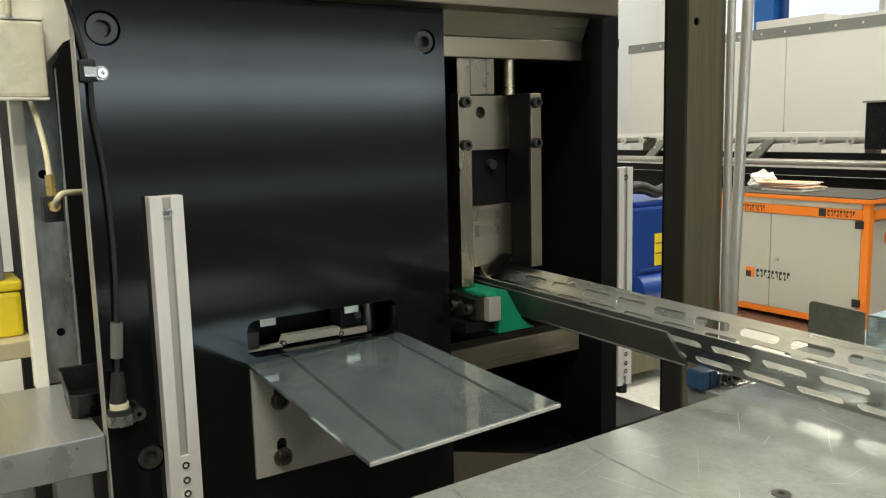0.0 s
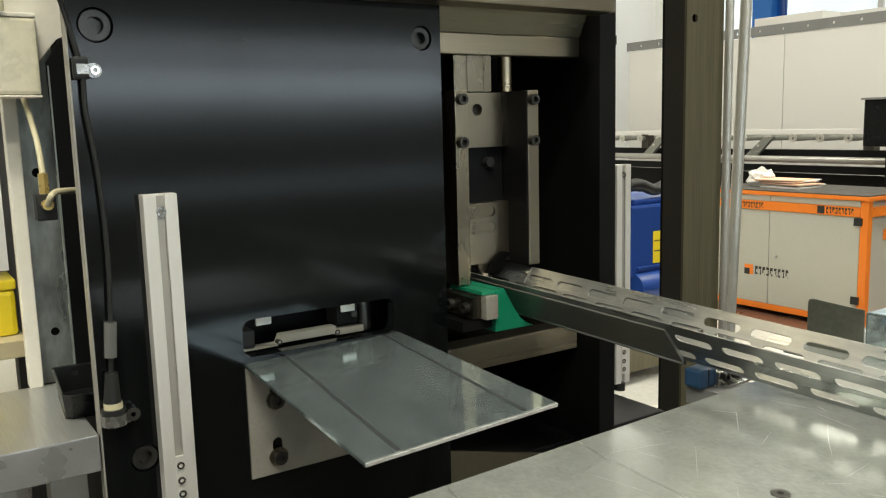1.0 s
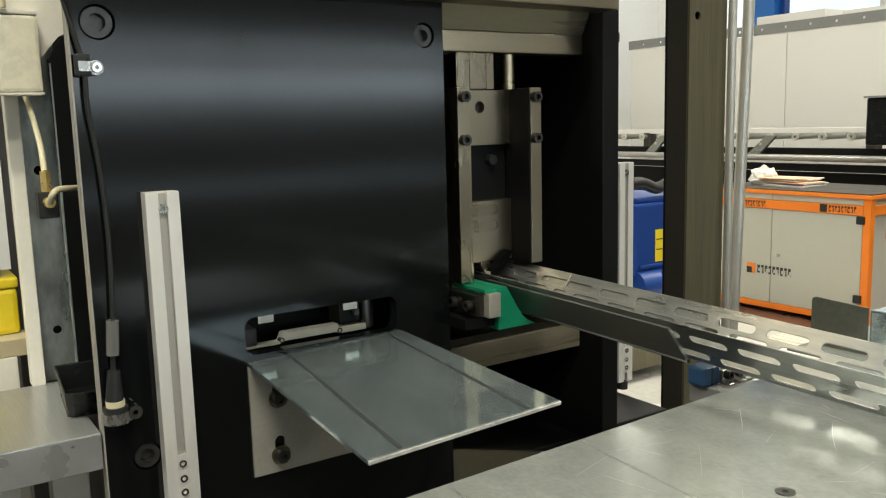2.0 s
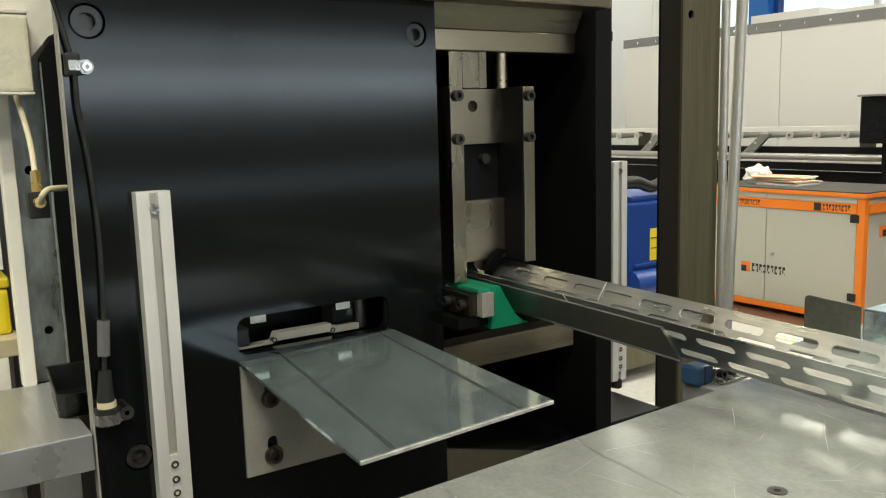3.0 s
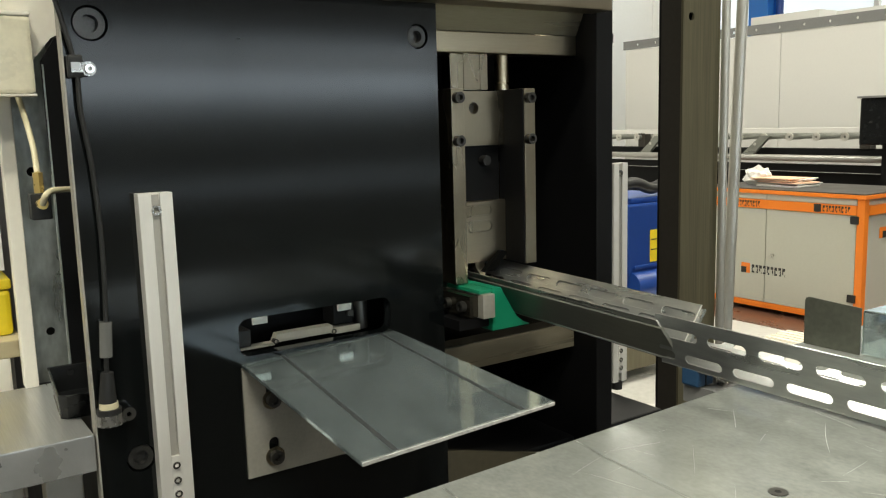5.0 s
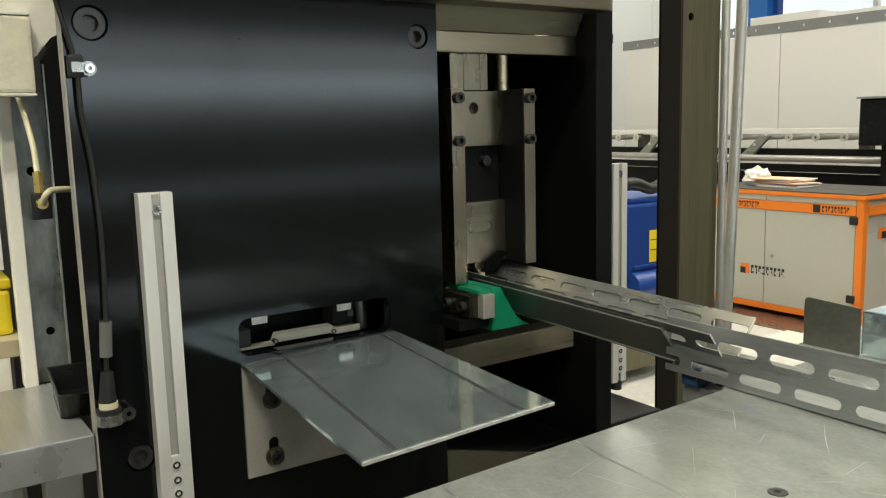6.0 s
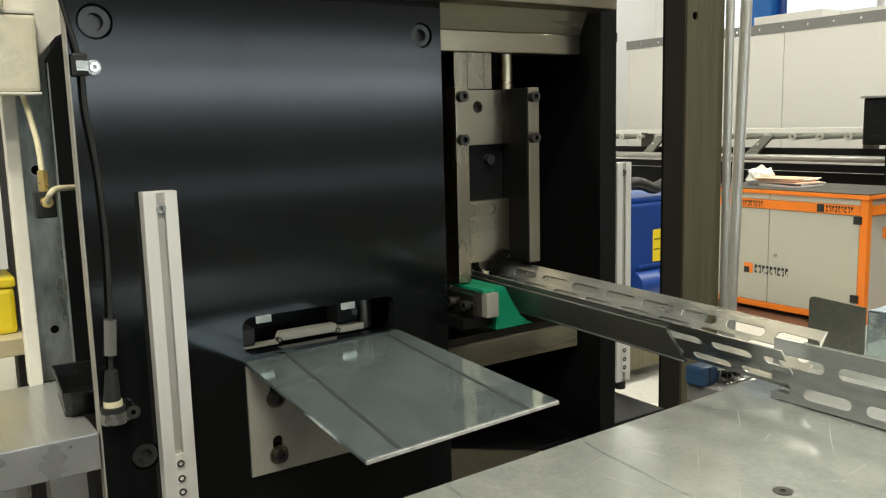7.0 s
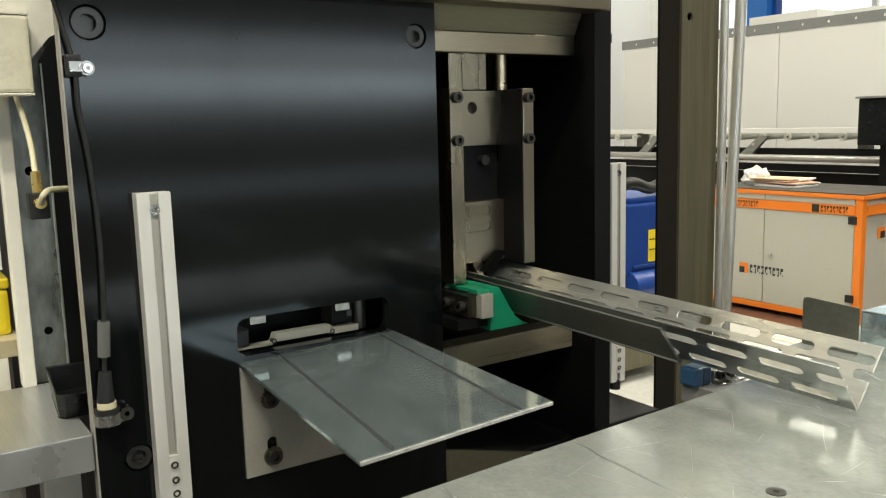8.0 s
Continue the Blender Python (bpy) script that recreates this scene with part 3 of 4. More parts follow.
def table():
    t = thing("outfeed_table", (0.6, -0.62, 0), "outfeed table with a worn galvanised sheet top", "table")
    top = part("tabletop", prism([(0.10, -0.82), (1.32, -0.82), (1.32, -0.37), (0.80, -0.37), (0.80, -0.428), (0.10, -0.4566)], "z", 1.2465, 1.25), "zinc_table", t, bevel=0.0008)
    part("frame", box(0.12, 0.96, -0.80, -0.49, 1.19, 1.246), "greystrip", t)
    for x in (0.15, 0.94):
        for y in (-0.77, -0.52):
            part("leg", box(x - 0.025, x + 0.025, y - 0.025, y + 0.025, 0, 1.19), "greystrip", t, bevel=0.003)
    part("screw", ring((0.394, -0.645, 1.2495), (0, 0, 1), 0.003, 0.0085, 0.0012), "bolt", top, smooth=True)
    part("screw_socket", rod((0.394, -0.645, 1.2497), (0.394, -0.645, 1.2503), 0.0034, seg=6), "black", top)
    # hairline scratches all over the worn sheet
    rnd = random.Random(5)
    for k in range(64):
        x, y, ang, ln = rnd.uniform(0.12, 1.15), rnd.uniform(-0.74, -0.47), rnd.gauss(0.5, 0.8), rnd.uniform(0.012, 0.09)
        dx, dy, w = math.cos(ang) * ln, math.sin(ang) * ln, rnd.uniform(0.00012, 0.0003)
        if y + dy > -0.475:
            dy = -dy
        bend = rnd.uniform(-0.02, 0.02)
        pts = [(x + dx * i / 5 - dy * bend * math.sin(math.pi * i / 5), y + dy * i / 5 + dx * bend * math.sin(math.pi * i / 5)) for i in range(6)]
        bm = bmesh.new()
        nx, ny = -math.sin(ang) * w, math.cos(ang) * w
        lft = [bm.verts.new((px + nx * math.sin(math.pi * (i + 0.3) / 5.6), py + ny * math.sin(math.pi * (i + 0.3) / 5.6), 1.2502)) for i, (px, py) in enumerate(pts)]
        rgt = [bm.verts.new((px - nx * math.sin(math.pi * (i + 0.3) / 5.6), py - ny * math.sin(math.pi * (i + 0.3) / 5.6), 1.2502)) for i, (px, py) in enumerate(pts)]
        for i in range(5):
            bm.faces.new((lft[i], rgt[i], rgt[i + 1], lft[i + 1]))
        part("scratch", bm, "pale_scratch" if k % 3 == 0 else "scratch", top, "hairline scratch")
    for (xa, ya), (xb, yb) in (((0.3375, -0.4515), (0.3335, -0.486)), ((0.3320, -0.484), (0.3225, -0.62)), ((0.167, -0.461), (0.165, -0.50)), ((0.52, -0.47), (0.535, -0.495))):
        bm = bmesh.new()
        bm.faces.new([bm.verts.new(p) for p in ((xa, ya, 1.2503), (xa + 0.0022, ya, 1.2503), (xb + 0.0008, yb, 1.2503), (xb, yb, 1.2503))])
        part("scratch", bm, "scratch", top, "dark scratch line")
    return t


table()


def side_guard():
    g = thing("side_guard", (0.95, -0.6, 1.25), "galvanised sheet box with a bent stop plate on the table", "sheet guard")
    part("stop_plate", prism([(-0.3745, 1.2502), (-0.457, 1.2502), (-0.457, 1.3145), (-0.381, 1.3185), (-0.3765, 1.317), (-0.3745, 1.313)], "x", 0.848, 0.850), "stop_steel", g, "dark steel stop plate")
    part("box_body", box(0.851, 1.22, -0.60, -0.4572, 1.2502, 1.312), "zinc", g, bevel=0.003)
    return g


side_guard()


def feed_sheet():
    s = thing("feed_sheet", (0.27, -0.15, 1.25), "galvanised sheet tray sloping out of the slot", "sheet metal")
    c = [Vector(p) for p in ((0.155, 0.02, 1.2650), (0.1475, -0.346, 1.2415), (0.396, -0.353, 1.2540), (0.394, 0.02, 1.2715))]
    up = Vector((0, 0, 1))
    bm = bmesh.new()
    n = 12
    rows = []
    for w in (0.0, -0.0045):
        grid = []
        for i in range(n + 1):
            r = []
            for j in range(n + 1):
                a, b = i / n, j / n
                p = (c[0] * (1 - a) + c[1] * a) * (1 - b) + (c[3] * (1 - a) + c[2] * a) * b
                r.append(bm.verts.new(p + up * w))
            grid.append(r)
        rows.append(grid)
    for g in rows:
        for i in range(n):
            for j in range(n):
                bm.faces.new((g[i][j], g[i + 1][j], g[i + 1][j + 1], g[i][j + 1]))
    rim = [(i, 0) for i in range(n)] + [(n, j) for j in range(n)] + [(n - i, n) for i in range(n)] + [(0, n - j) for j in range(n)]
    for k in range(len(rim)):
        a, b = rim[k], rim[(k + 1) % len(rim)]
        bm.faces.new((rows[0][a[0]][a[1]], rows[0][b[0]][b[1]], rows[1][b[0]][b[1]], rows[1][a[0]][a[1]]))
    part("sheet", bm, "zinc", s)

    bm = bmesh.new()
    ln = [(c[1] * (1 - k / 8) + c[2] * k / 8) for k in range(9)]
    lo, hi, fr = [], [], []
    for p in ln:
        hi.append(bm.verts.new(p + Vector((0, 0.0015, 0.0002))))
        fr.append(bm.verts.new(p + Vector((0, -0.0010, -0.0008))))
        lo.append(bm.verts.new(p + Vector((0, -0.0008, -0.0044))))
    for k in range(8):
        bm.faces.new((hi[k], hi[k + 1], fr[k + 1], fr[k]))
        bm.faces.new((fr[k], fr[k + 1], lo[k + 1], lo[k]))
    part("cut_edge", bm, "bright_edge", s, "bright worn cut edge")

    def on(a, b):
        return (c[0] * (1 - a) + c[1] * a) * (1 - b) + (c[3] * (1 - a) + c[2] * a) * b
    for b0, b1 in ((0.235, 0.15), (0.885, 0.815)):
        bm = bmesh.new()
        v = [bm.verts.new(on(a, b) + up * 0.0004) for a, b in ((0.03, b0), (0.99, b1), (0.99, b1 + 0.024), (0.03, b0 + 0.020))]
        bm.faces.new(v)
        part("scribe_line", bm, "mark", s, "dark line along the sheet")
    return s


feed_sheet()


def tray_bracket():
    b = thing("tray_bracket", (0.23, -0.004, 1.10), "bare steel bracket bolted below the slot", "bracket")
    slots = []
    for v in (1.208, 1.127):
        p = pill(v - 0.010, v + 0.027, 0.193 - 0.0075, 0.193 + 0.0075)
        slots.append([(q, u) for u, q in p][::-1])
    part("plate", holed([(0.154, 1.103), (0.386, 1.103), (0.386, 1.258), (0.154, 1.258)], slots, lambda u, v, w: Vector((u, -0.0045 + w, v)), 0.004), "bracket_steel", b)
    for v in (1.208, 1.127):
        part("washer", ring((0.193, -0.0047, v), (0, -1, 0), 0.006, 0.0135, 0.0022), "machined", b, smooth=True)
        cap_screw(b, (0.193, -0.006, v), (0, -1, 0), 0.0095, 0.010)
    return b


tray_bracket()


def profile(at, height, foot):
    """Upright aluminium extrusion with a front groove."""
    x, y, z = at
    p = thing("aluminium_profile", at, "upright anodised aluminium profile with a front groove", "aluminium profile", "upright profiles")
    o = [(0, 0), (0.0155, 0), (0.0155, 0.003), (0.012, 0.003), (0.012, 0.010), (0.029, 0.010), (0.029, 0.003), (0.0255, 0.003), (0.0255, 0), (0.041, 0), (0.041, 0.020), (0, 0.020)]
    part("extrusion", prism([(x + a, y + b) for a, b in o], "z", z, z + height), "alu", p, bevel=0.0008)
    part("groove_insert", box(x + 0.016, x + 0.025, y + 0.004, y + 0.0098, z + 0.02, z + height - 0.002), "alu_dark", p)
    part("screw", ring((x + 0.0205, y + 0.004, z + height - 0.021), (0, -1, 0), 0.003, 0.0062, 0.004), "clamp_steel", p, smooth=True)
    part("slot_nut", box(x + 0.015, x + 0.026, y - 0.0012, y + 0.004, z + foot, z + foot + 0.062), "alu", p, bevel=0.0006)
    for k in (0.012, 0.030, 0.050):
        part("nut_screw", ring((x + 0.0205, y - 0.001, z + foot + k), (0, -1, 0), 0.0025, 0.0048, 0.0025), "chrome", p, smooth=True)
    return p


profile((0.0335, -0.0205, 1.03), 0.47, 0.075)
rear = profile((1.053, 0.20, 1.008), 0.474, 0.02)
part("foot", rod((1.0735, 0.21, 0.9905), (1.0735, 0.21, 1.0078), 0.012), "rubber", rear, "black rubber foot", smooth=True)


def signal_cable():
    c = thing("signal_cable", (-0.01, -0.008, 1.23), "black signal cable clipped to the front plate", "cable")
    part("wire", hose([(-0.045, -0.003, 1.76), (-0.032, -0.006, 1.705), (-0.021, -0.009, 1.647), (-0.020, -0.009, 1.60), (-0.0130, -0.008, 1.535), (-0.0098, -0.008, 1.47), (-0.0098, -0.008, 1.413), (-0.0125, -0.008, 1.35), (-0.016, -0.008, 1.30), (-0.018, -0.008, 1.255)], 0.0030), "rubber", c, smooth=True)
    part("sleeve", rod((-0.0128, -0.008, 1.349), (-0.0158, -0.008, 1.306), 0.0075, seg=20), "sleeve", c, "smoky clear plastic sleeve", smooth=True)
    part("plug", rod((-0.0165, -0.009, 1.287), (-0.0185, -0.009, 1.250), 0.0075, r2=0.0105), "rubber", c, smooth=True)
    part("collar", rod((-0.0178, -0.009, 1.2500), (-0.0178, -0.009, 1.2425), 0.0112), "hose", c, smooth=True)
    part("barrel", rod((-0.0178, -0.009, 1.2425), (-0.0178, -0.009, 1.234), 0.0145), "rubber", c, smooth=True)
    part("clamp", rod((-0.0178, -0.009, 1.2355), (-0.0178, -0.009, 1.222), 0.0155), "clamp_steel", c, "bright steel hose clamp", smooth=True)
    part("clamp_ear", box(-0.008, 0.0, -0.014, -0.004, 1.222, 1.236), "clamp_steel", c, bevel=0.001)
    part("clamp_screw", ring((0.003, -0.004, 1.2325), (0, -1, 0), 0.003, 0.0085, 0.014), "chrome", c, smooth=True)
    part("clip_pad", box(-0.030, -0.013, -0.013, -0.0005, 1.637, 1.663), "rubber", c, bevel=0.003)
    part("clip_strap", box(-0.027, -0.0135, -0.0145, -0.0125, 1.6425, 1.6545), "clamp_steel", c, bevel=0.0006)
    part("clip_tab", rod((-0.007, -0.0005, 1.6475), (-0.007, -0.008, 1.6475), 0.0085), "clamp_steel", c, smooth=True)
    part("clip_screw", ring((-0.0065, -0.008, 1.6475), (0, -1, 0), 0.0025, 0.0052, 0.004), "chrome", c, smooth=True)
    return c


signal_cable()


# ---- left side of the machine ----
def steel_shelf():
    s = thing("steel_shelf", (-0.3, 0.15, 0), "brushed stainless work shelf beside the machine", "shelf")
    part("shelf_top", box(-0.75, -0.0355, 0.0, 0.27, 1.163, 1.21), "shelf", s, bevel=0.002)
    part("under_box", box(-0.082, -0.036, 0.10, 0.14, 0.35, 1.1625), "creampost", s, "cream steel support", bevel=0.002)
    for x in (-0.7, -0.14):
        part("leg", box(x - 0.02, x + 0.02, 0.10, 0.14, 0, 1.163), "creampost", s, bevel=0.002)


steel_shelf()


def small_tray():
    t = thing("small_parts_tray", (-0.06, 0.1, 1.21), "open black plastic parts tray on the steel shelf", "tray")
    bm = bmesh.new()
    loops = []
    foot = [(-0.050, 0.080), (0.010, 0.076), (0.010, 0.200), (-0.047, 0.200), (-0.057, 0.088)]
    rim = [(-0.055, 0.047), (0.018, 0.041), (0.018, 0.208), (-0.052, 0.208), (-0.0645, 0.055)]
    mid = Vector((-0.02, 0.125))
    for outline, shrink, z in ((foot, 1.0, 1.2105), (rim, 1.0, 1.2500), (rim, 0.93, 1.2500), (foot, 0.92, 1.2140)):
        loops.append([bm.verts.new((*(mid + (Vector(p) - mid) * shrink), z)) for p in outline])
    for a, b in zip(loops, loops[1:]):
        for i in range(5):
            bm.faces.new((a[i], a[(i + 1) % 5], b[(i + 1) % 5], b[i]))
    bm.faces.new(loops[0])
    bm.faces.new(loops[-1])
    part("tray_body", bm, "blackplastic", t, bevel=0.0012)


small_tray()


def air_unit():
    a = thing("air_service_unit", (-0.06, 0.25, 1.21), "pneumatic service unit with yellowed bowl and brass fittings", "pneumatic unit")
    part("upright", box(-0.0750, -0.0565, 0.26, 0.285, 1.21, 2.0), "creampost", a, bevel=0.002)
    part("bowl", box(-0.12, -0.034, 0.185, 0.216, 1.628, 1.728), "tank", a, "yellowed translucent bowl", bevel=0.005)
    part("bowl_lid", box(-0.1205, -0.0335, 0.1845, 0.2165, 1.7282, 1.734), "creampost", a, bevel=0.002)
    part("bowl_rim", box(-0.1205, -0.0335, 0.1845, 0.2165, 1.6245, 1.6278), "creampost", a, bevel=0.001)
    part("standpipe", rod((-0.075, 0.181, 1.735), (-0.075, 0.181, 1.95), 0.0045), "hose", a, smooth=True)
    part("back_sheet", box(-0.063, 0.003, 0.315, 0.318, 1.2, 1.75), "pale_galv", a, "galvanised back sheet")
    for u, v, q in ((-0.0267, 1.278, 0.0062), (-0.0314, 1.520, 0.0068)):
        part("hole", rod((u, 0.3146, v), (u, 0.3149, v), q), "matte_black", a)
    part("hose", hose([(-0.052, 0.235, 1.632), (-0.050, 0.2, 1.60), (-0.049, 0.16, 1.56), (-0.052, 0.125, 1.525)], 0.0038), "hose", a, smooth=True)
    part("fitting", rod((-0.052, 0.125, 1.526), (-0.052, 0.125, 1.500), 0.0065, seg=6), "brass", a, "brass fitting", smooth=False)
    part("valve", box(-0.064, -0.040, 0.115, 0.14, 1.466, 1.500), "rubber", a, bevel=0.002)
    part("elbow", rod((-0.052, 0.116, 1.487), (-0.052, 0.104, 1.487), 0.007, seg=12), "brass", a, smooth=True)
    part("hose", hose([(-0.052, 0.105, 1.487), (-0.050, 0.095, 1.497), (-0.042, 0.10, 1.503), (-0.025, 0.115, 1.503), (-0.012, 0.13, 1.502)], 0.004), "hose", a, smooth=True)


air_unit()


def yellow_box():
    y = thing("yellow_box", (-0.13, 0.45, 1.21), "yellow plastic box standing on a shelf", "box")
    part("body", box(-0.22, -0.066, 0.40, 0.50, 1.262, 1.335), "yellow", y, bevel=0.008)
    part("lid", box(-0.222, -0.064, 0.398, 0.502, 1.336, 1.352), "yellow", y, bevel=0.004)


yellow_box()


def metal_case():
    c = thing("metal_case", (-0.13, 0.45, 1.3525), "grey metal case standing on the yellow box", "case")
    part("body", box(-0.21, -0.086, 0.41, 0.49, 1.3525, 1.50), "greystrip", c, bevel=0.004)
    part("lid", box(-0.212, -0.084, 0.408, 0.492, 1.5005, 1.515), "zinc", c, bevel=0.003)


metal_case()


def rear_rack():
    r = thing("rear_rack", (-0.2, 0.6, 0), "pale painted rack behind the steel shelf", "rack")
    part("shelf_board", box(-0.6, -0.06, 0.36, 0.8, 1.235, 1.262), "shelf_board", r, bevel=0.002)
    part("shelf_board", box(-0.6, -0.06, 0.36, 0.8, 0.6, 0.63), "creampost", r, bevel=0.002)
    for x in (-0.58, -0.10):
        for y in (0.38, 0.78):
            part("upright", box(x - 0.02, x + 0.02, y - 0.02, y + 0.02, 0, 1.235), "creampost", r, bevel=0.002)


rear_rack()


# ---- post, pipes, clamp ----
def post():
    p = thing("steel_post", (1.32, 0.23, 0), "tall olive-brown steel post with a drilled hole", "post")
    part("web", holed([(1.262, 0.0), (1.386, 0.0), (1.386, 3.2), (1.262, 3.2)], [disc(1.288, 1.79, 0.009)], lambda u, v, w: Vector((u, 0.2 + w, v)), 0.006), "post", p)
    # left flange has its shade put into the colour; the right keeps olive
    part("flange", box(1.262, 1.268, 0.2062, 0.262, 0.0, 3.2), "dark_shaded", p)
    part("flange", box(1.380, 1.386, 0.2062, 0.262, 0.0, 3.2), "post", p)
    # black colour stands for the shade inside the drilled hole
    part("back_wall", box(1.262, 1.386, 0.2625, 0.268, 0.0, 3.2), "black", p)
    part("base_plate", box(1.22, 1.43, 0.15, 0.32, 0, 0.012), "black", p)
    part("gusset", prism([(1.246, 1.92), (1.2615, 1.845), (1.2615, 2.1), (1.246, 2.1)], "y", 0.207, 0.215), "dark_shaded", p)


post()


def pipes():
    for (xa, xb, y, r) in ((1.393, 1.392, 0.19, 0.0095), (1.450, 1.420, 0.19, 0.0128)):
        g = thing("pipe", (xb, y, 0), "galvanised steel pipe beside the post", "pipe", "pipes beside the post")
        k = (xa - xb) / (1.845 - 1.12)
        part("tube", rod((xb - k * 1.12, y, 0.0), (xb + k * 1.9, y, 3.0), r), "galv_pipe", g, smooth=True)


pipes()


def clamp():
    c = thing("pipe_clamp", (0.66, -0.4, 1.23), "blue clamp block holding the guide trough", "clamp")
    part("jaw", box(0.603, 0.634, -0.388, -0.362, 1.236, 1.2600), "clampblue", c, bevel=0.003)
    part("jaw_groove", box(0.6175, 0.6195, -0.3886, -0.380, 1.2365, 1.2595), "rubber", c)
    part("foot", box(0.61, 0.68, -0.445, -0.36, 1.212, 1.2355), "greystrip", c)
    part("plate", box(0.6345, 0.682, -0.391, -0.386, 1.236, 1.2535), "clamp_steel", c, "bright steel clamp plate", bevel=0.001)
    part("plate_lip", box(0.6345, 0.690, -0.402, -0.3915, 1.2356, 1.2385), "clamp_steel", c, bevel=0.0006)
    for x in (0.645, 0.664):
        cap_screw(c, (x, -0.391, 1.2465), (0, -1, 0), 0.0055, 0.006)


clamp()


# ---- far equipment ----
def cabinet():
    c = thing("tool_cabinet", (5.93, 2.9, 0), "grey steel cabinet with orange frame and dark top", "cabinet")
    x0, x1, y0, y1 = 5.564, 6.30, 2.195, 3.571
    part("body", box(x0 + 0.02, x1 - 0.02, y0 + 0.02, y1 - 0.02, 0.05, 0.96), "cabinet", c)
    for x in (x0, x1 - 0.058):
        for y in (y0, y1 - 0.058):
            part("corner_post", box(x, x + 0.058, y, y + 0.058, 0.012, 0.9595), "orange", c, bevel=0.006)
            part("foot", rod((x + 0.029, y + 0.029, 0.004), (x + 0.029, y + 0.029, 0.0115), 0.025), "rubber", c, smooth=True)
    part("bottom_rail", box(x0 + 0.004, x0 + 0.06, y0 + 0.058, y1 - 0.058, 0.045, 0.092), "orange", c, bevel=0.004)
    part("bottom_rail", box(x0 + 0.058, x1 - 0.058, y0 + 0.004, y0 + 0.06, 0.045, 0.092), "orange", c, bevel=0.004)
    part("top_rail", box(x0 - 0.004, x0 + 0.06, y0 + 0.058, y1 - 0.058, 0.842, 0.912), "orange", c, bevel=0.004)
    part("top_rail", box(x0 + 0.058, x1 - 0.058, y0 - 0.004, y0 + 0.06, 0.842, 0.912), "orange", c, bevel=0.004)
    part("worktop", box(x0 - 0.01, x1 + 0.01, y0 - 0.01, y1 + 0.01, 0.990, 1.000), "darktop", c, bevel=0.003)
    part("worktop_rim", box(x0 - 0.015, x1 + 0.015, y0 - 0.015, y1 + 0.015, 0.960, 0.9895), "orange", c, bevel=0.003)
    ym = 2.993
    for a, b in ((y0 + 0.063, ym - 0.003), (ym + 0.003, y1 - 0.063)):
        d = part("door", box(x0 + 0.006, x0 + 0.0195, a, b, 0.095, 0.839), "cabinet", c, bevel=0.003)
        part("drawer_front", box(x0 + 0.006, x0 + 0.0195, a, b, 0.915, 0.957), "cabinet", c)
        if a < ym - 0.1:
            for z in (0.235, 0.807):
                part("hinge", box(x0 - 0.014, x0 + 0.005, y0 + 0.040, y0 + 0.100, z - 0.028, z + 0.028), "rubber", d, bevel=0.003)
    part("door_knob", rod((x0 + 0.006, 2.923, 0.48), (x0 - 0.012, 2.923, 0.48), 0.012), "chrome", c, smooth=True)

    def mark(y, z, h, on_rail):
        # plain maker's mark: an orange and black badge and broken dark bars
        x = x0 + (-0.0045 if on_rail else 0.0052)
        if not on_rail:
            part("badge", box(x - 0.001, x, y - h * 0.5, y + h * 0.5, z - h * 0.5, z + h * 0.5), "orange", c)
            part("badge", box(x - 0.0014, x - 0.0004, y - h * 0.1, y + h * 0.5, z - h * 0.5, z + h * 0.1), "ink", c)
        else:
            part("badge", box(x - 0.001, x, y - h * 0.5, y + h * 0.5, z - h * 0.5, z + h * 0.5), "ink", c)
        for k in range(9):
            ya = y - h * (0.72 + 0.42 * k)
            bm = box(x - 0.001, x, ya - h * 0.28, ya - h * 0.12 * (k % 3), z - h * 0.40, z - h * 0.22)
            box(x - 0.001, x, ya - h * 0.28, ya, z + h * (0.10 + 0.05 * (k % 2)), z + h * 0.40, bm)
            box(x - 0.001, x, ya - h * (0.10 + 0.16 * (k % 2)), ya - h * 0.16 * (k % 2), z - h * 0.215, z + h * 0.095, bm)
            part("badge_bar", bm, "ink", c)
    mark(3.17, 0.352, 0.082, False)
    mark(3.30, 0.877, 0.058, True)
    mark(2.555, 0.879, 0.058, True)
    part("side_badge", box(x0 + 0.24, x0 + 0.34, y0 + 0.017, y0 + 0.0195, 0.66, 0.74), "orange", c)
    part("side_badge", box(x0 + 0.28, x0 + 0.34, y0 + 0.0155, y0 + 0.0168, 0.66, 0.71), "ink", c)
    return c


cabinet()


def papers():
    p = thing("paper_stack", (5.87, 3.02, 1.0), "pile of papers and orange folders on the cabinet", "papers")
    rng = random.Random(4)
    for k in range(9):
        y, x = 3.05 + rng.uniform(-0.05, 0.05), 5.92 + rng.uniform(-0.05, 0.05)
        bm = box(-0.14, 0.14, -0.19, 0.19, 0, 0.0068)
        bmesh.ops.transform(bm, matrix=Matrix.Translation((x, y, 1.0005 + k * 0.0075)) @ Matrix.Rotation(rng.uniform(-0.3, 0.3), 4, 'Z'), verts=bm.verts)
        part("sheet", bm, "peach" if k in (4, 6, 8) else "paper", p)
    w = thing("crumpled_wrapping", (5.9, 3.32, 1.0), "crumpled white wrapping on the cabinet", "wrapping")
    bm = bmesh.new()
    bmesh.ops.create_icosphere(bm, subdivisions=3, radius=0.095)
    for v in bm.verts:
        v.co *= 1 + 0.5 * noise.noise(v.co * 22)
        v.co = Vector((v.co.x * 0.85 + 5.9, v.co.y * 1.1 + 3.32, max(1.0005, v.co.z * 0.9 + 1.062)))
    part("wrap", bm, "paper", w)


papers()


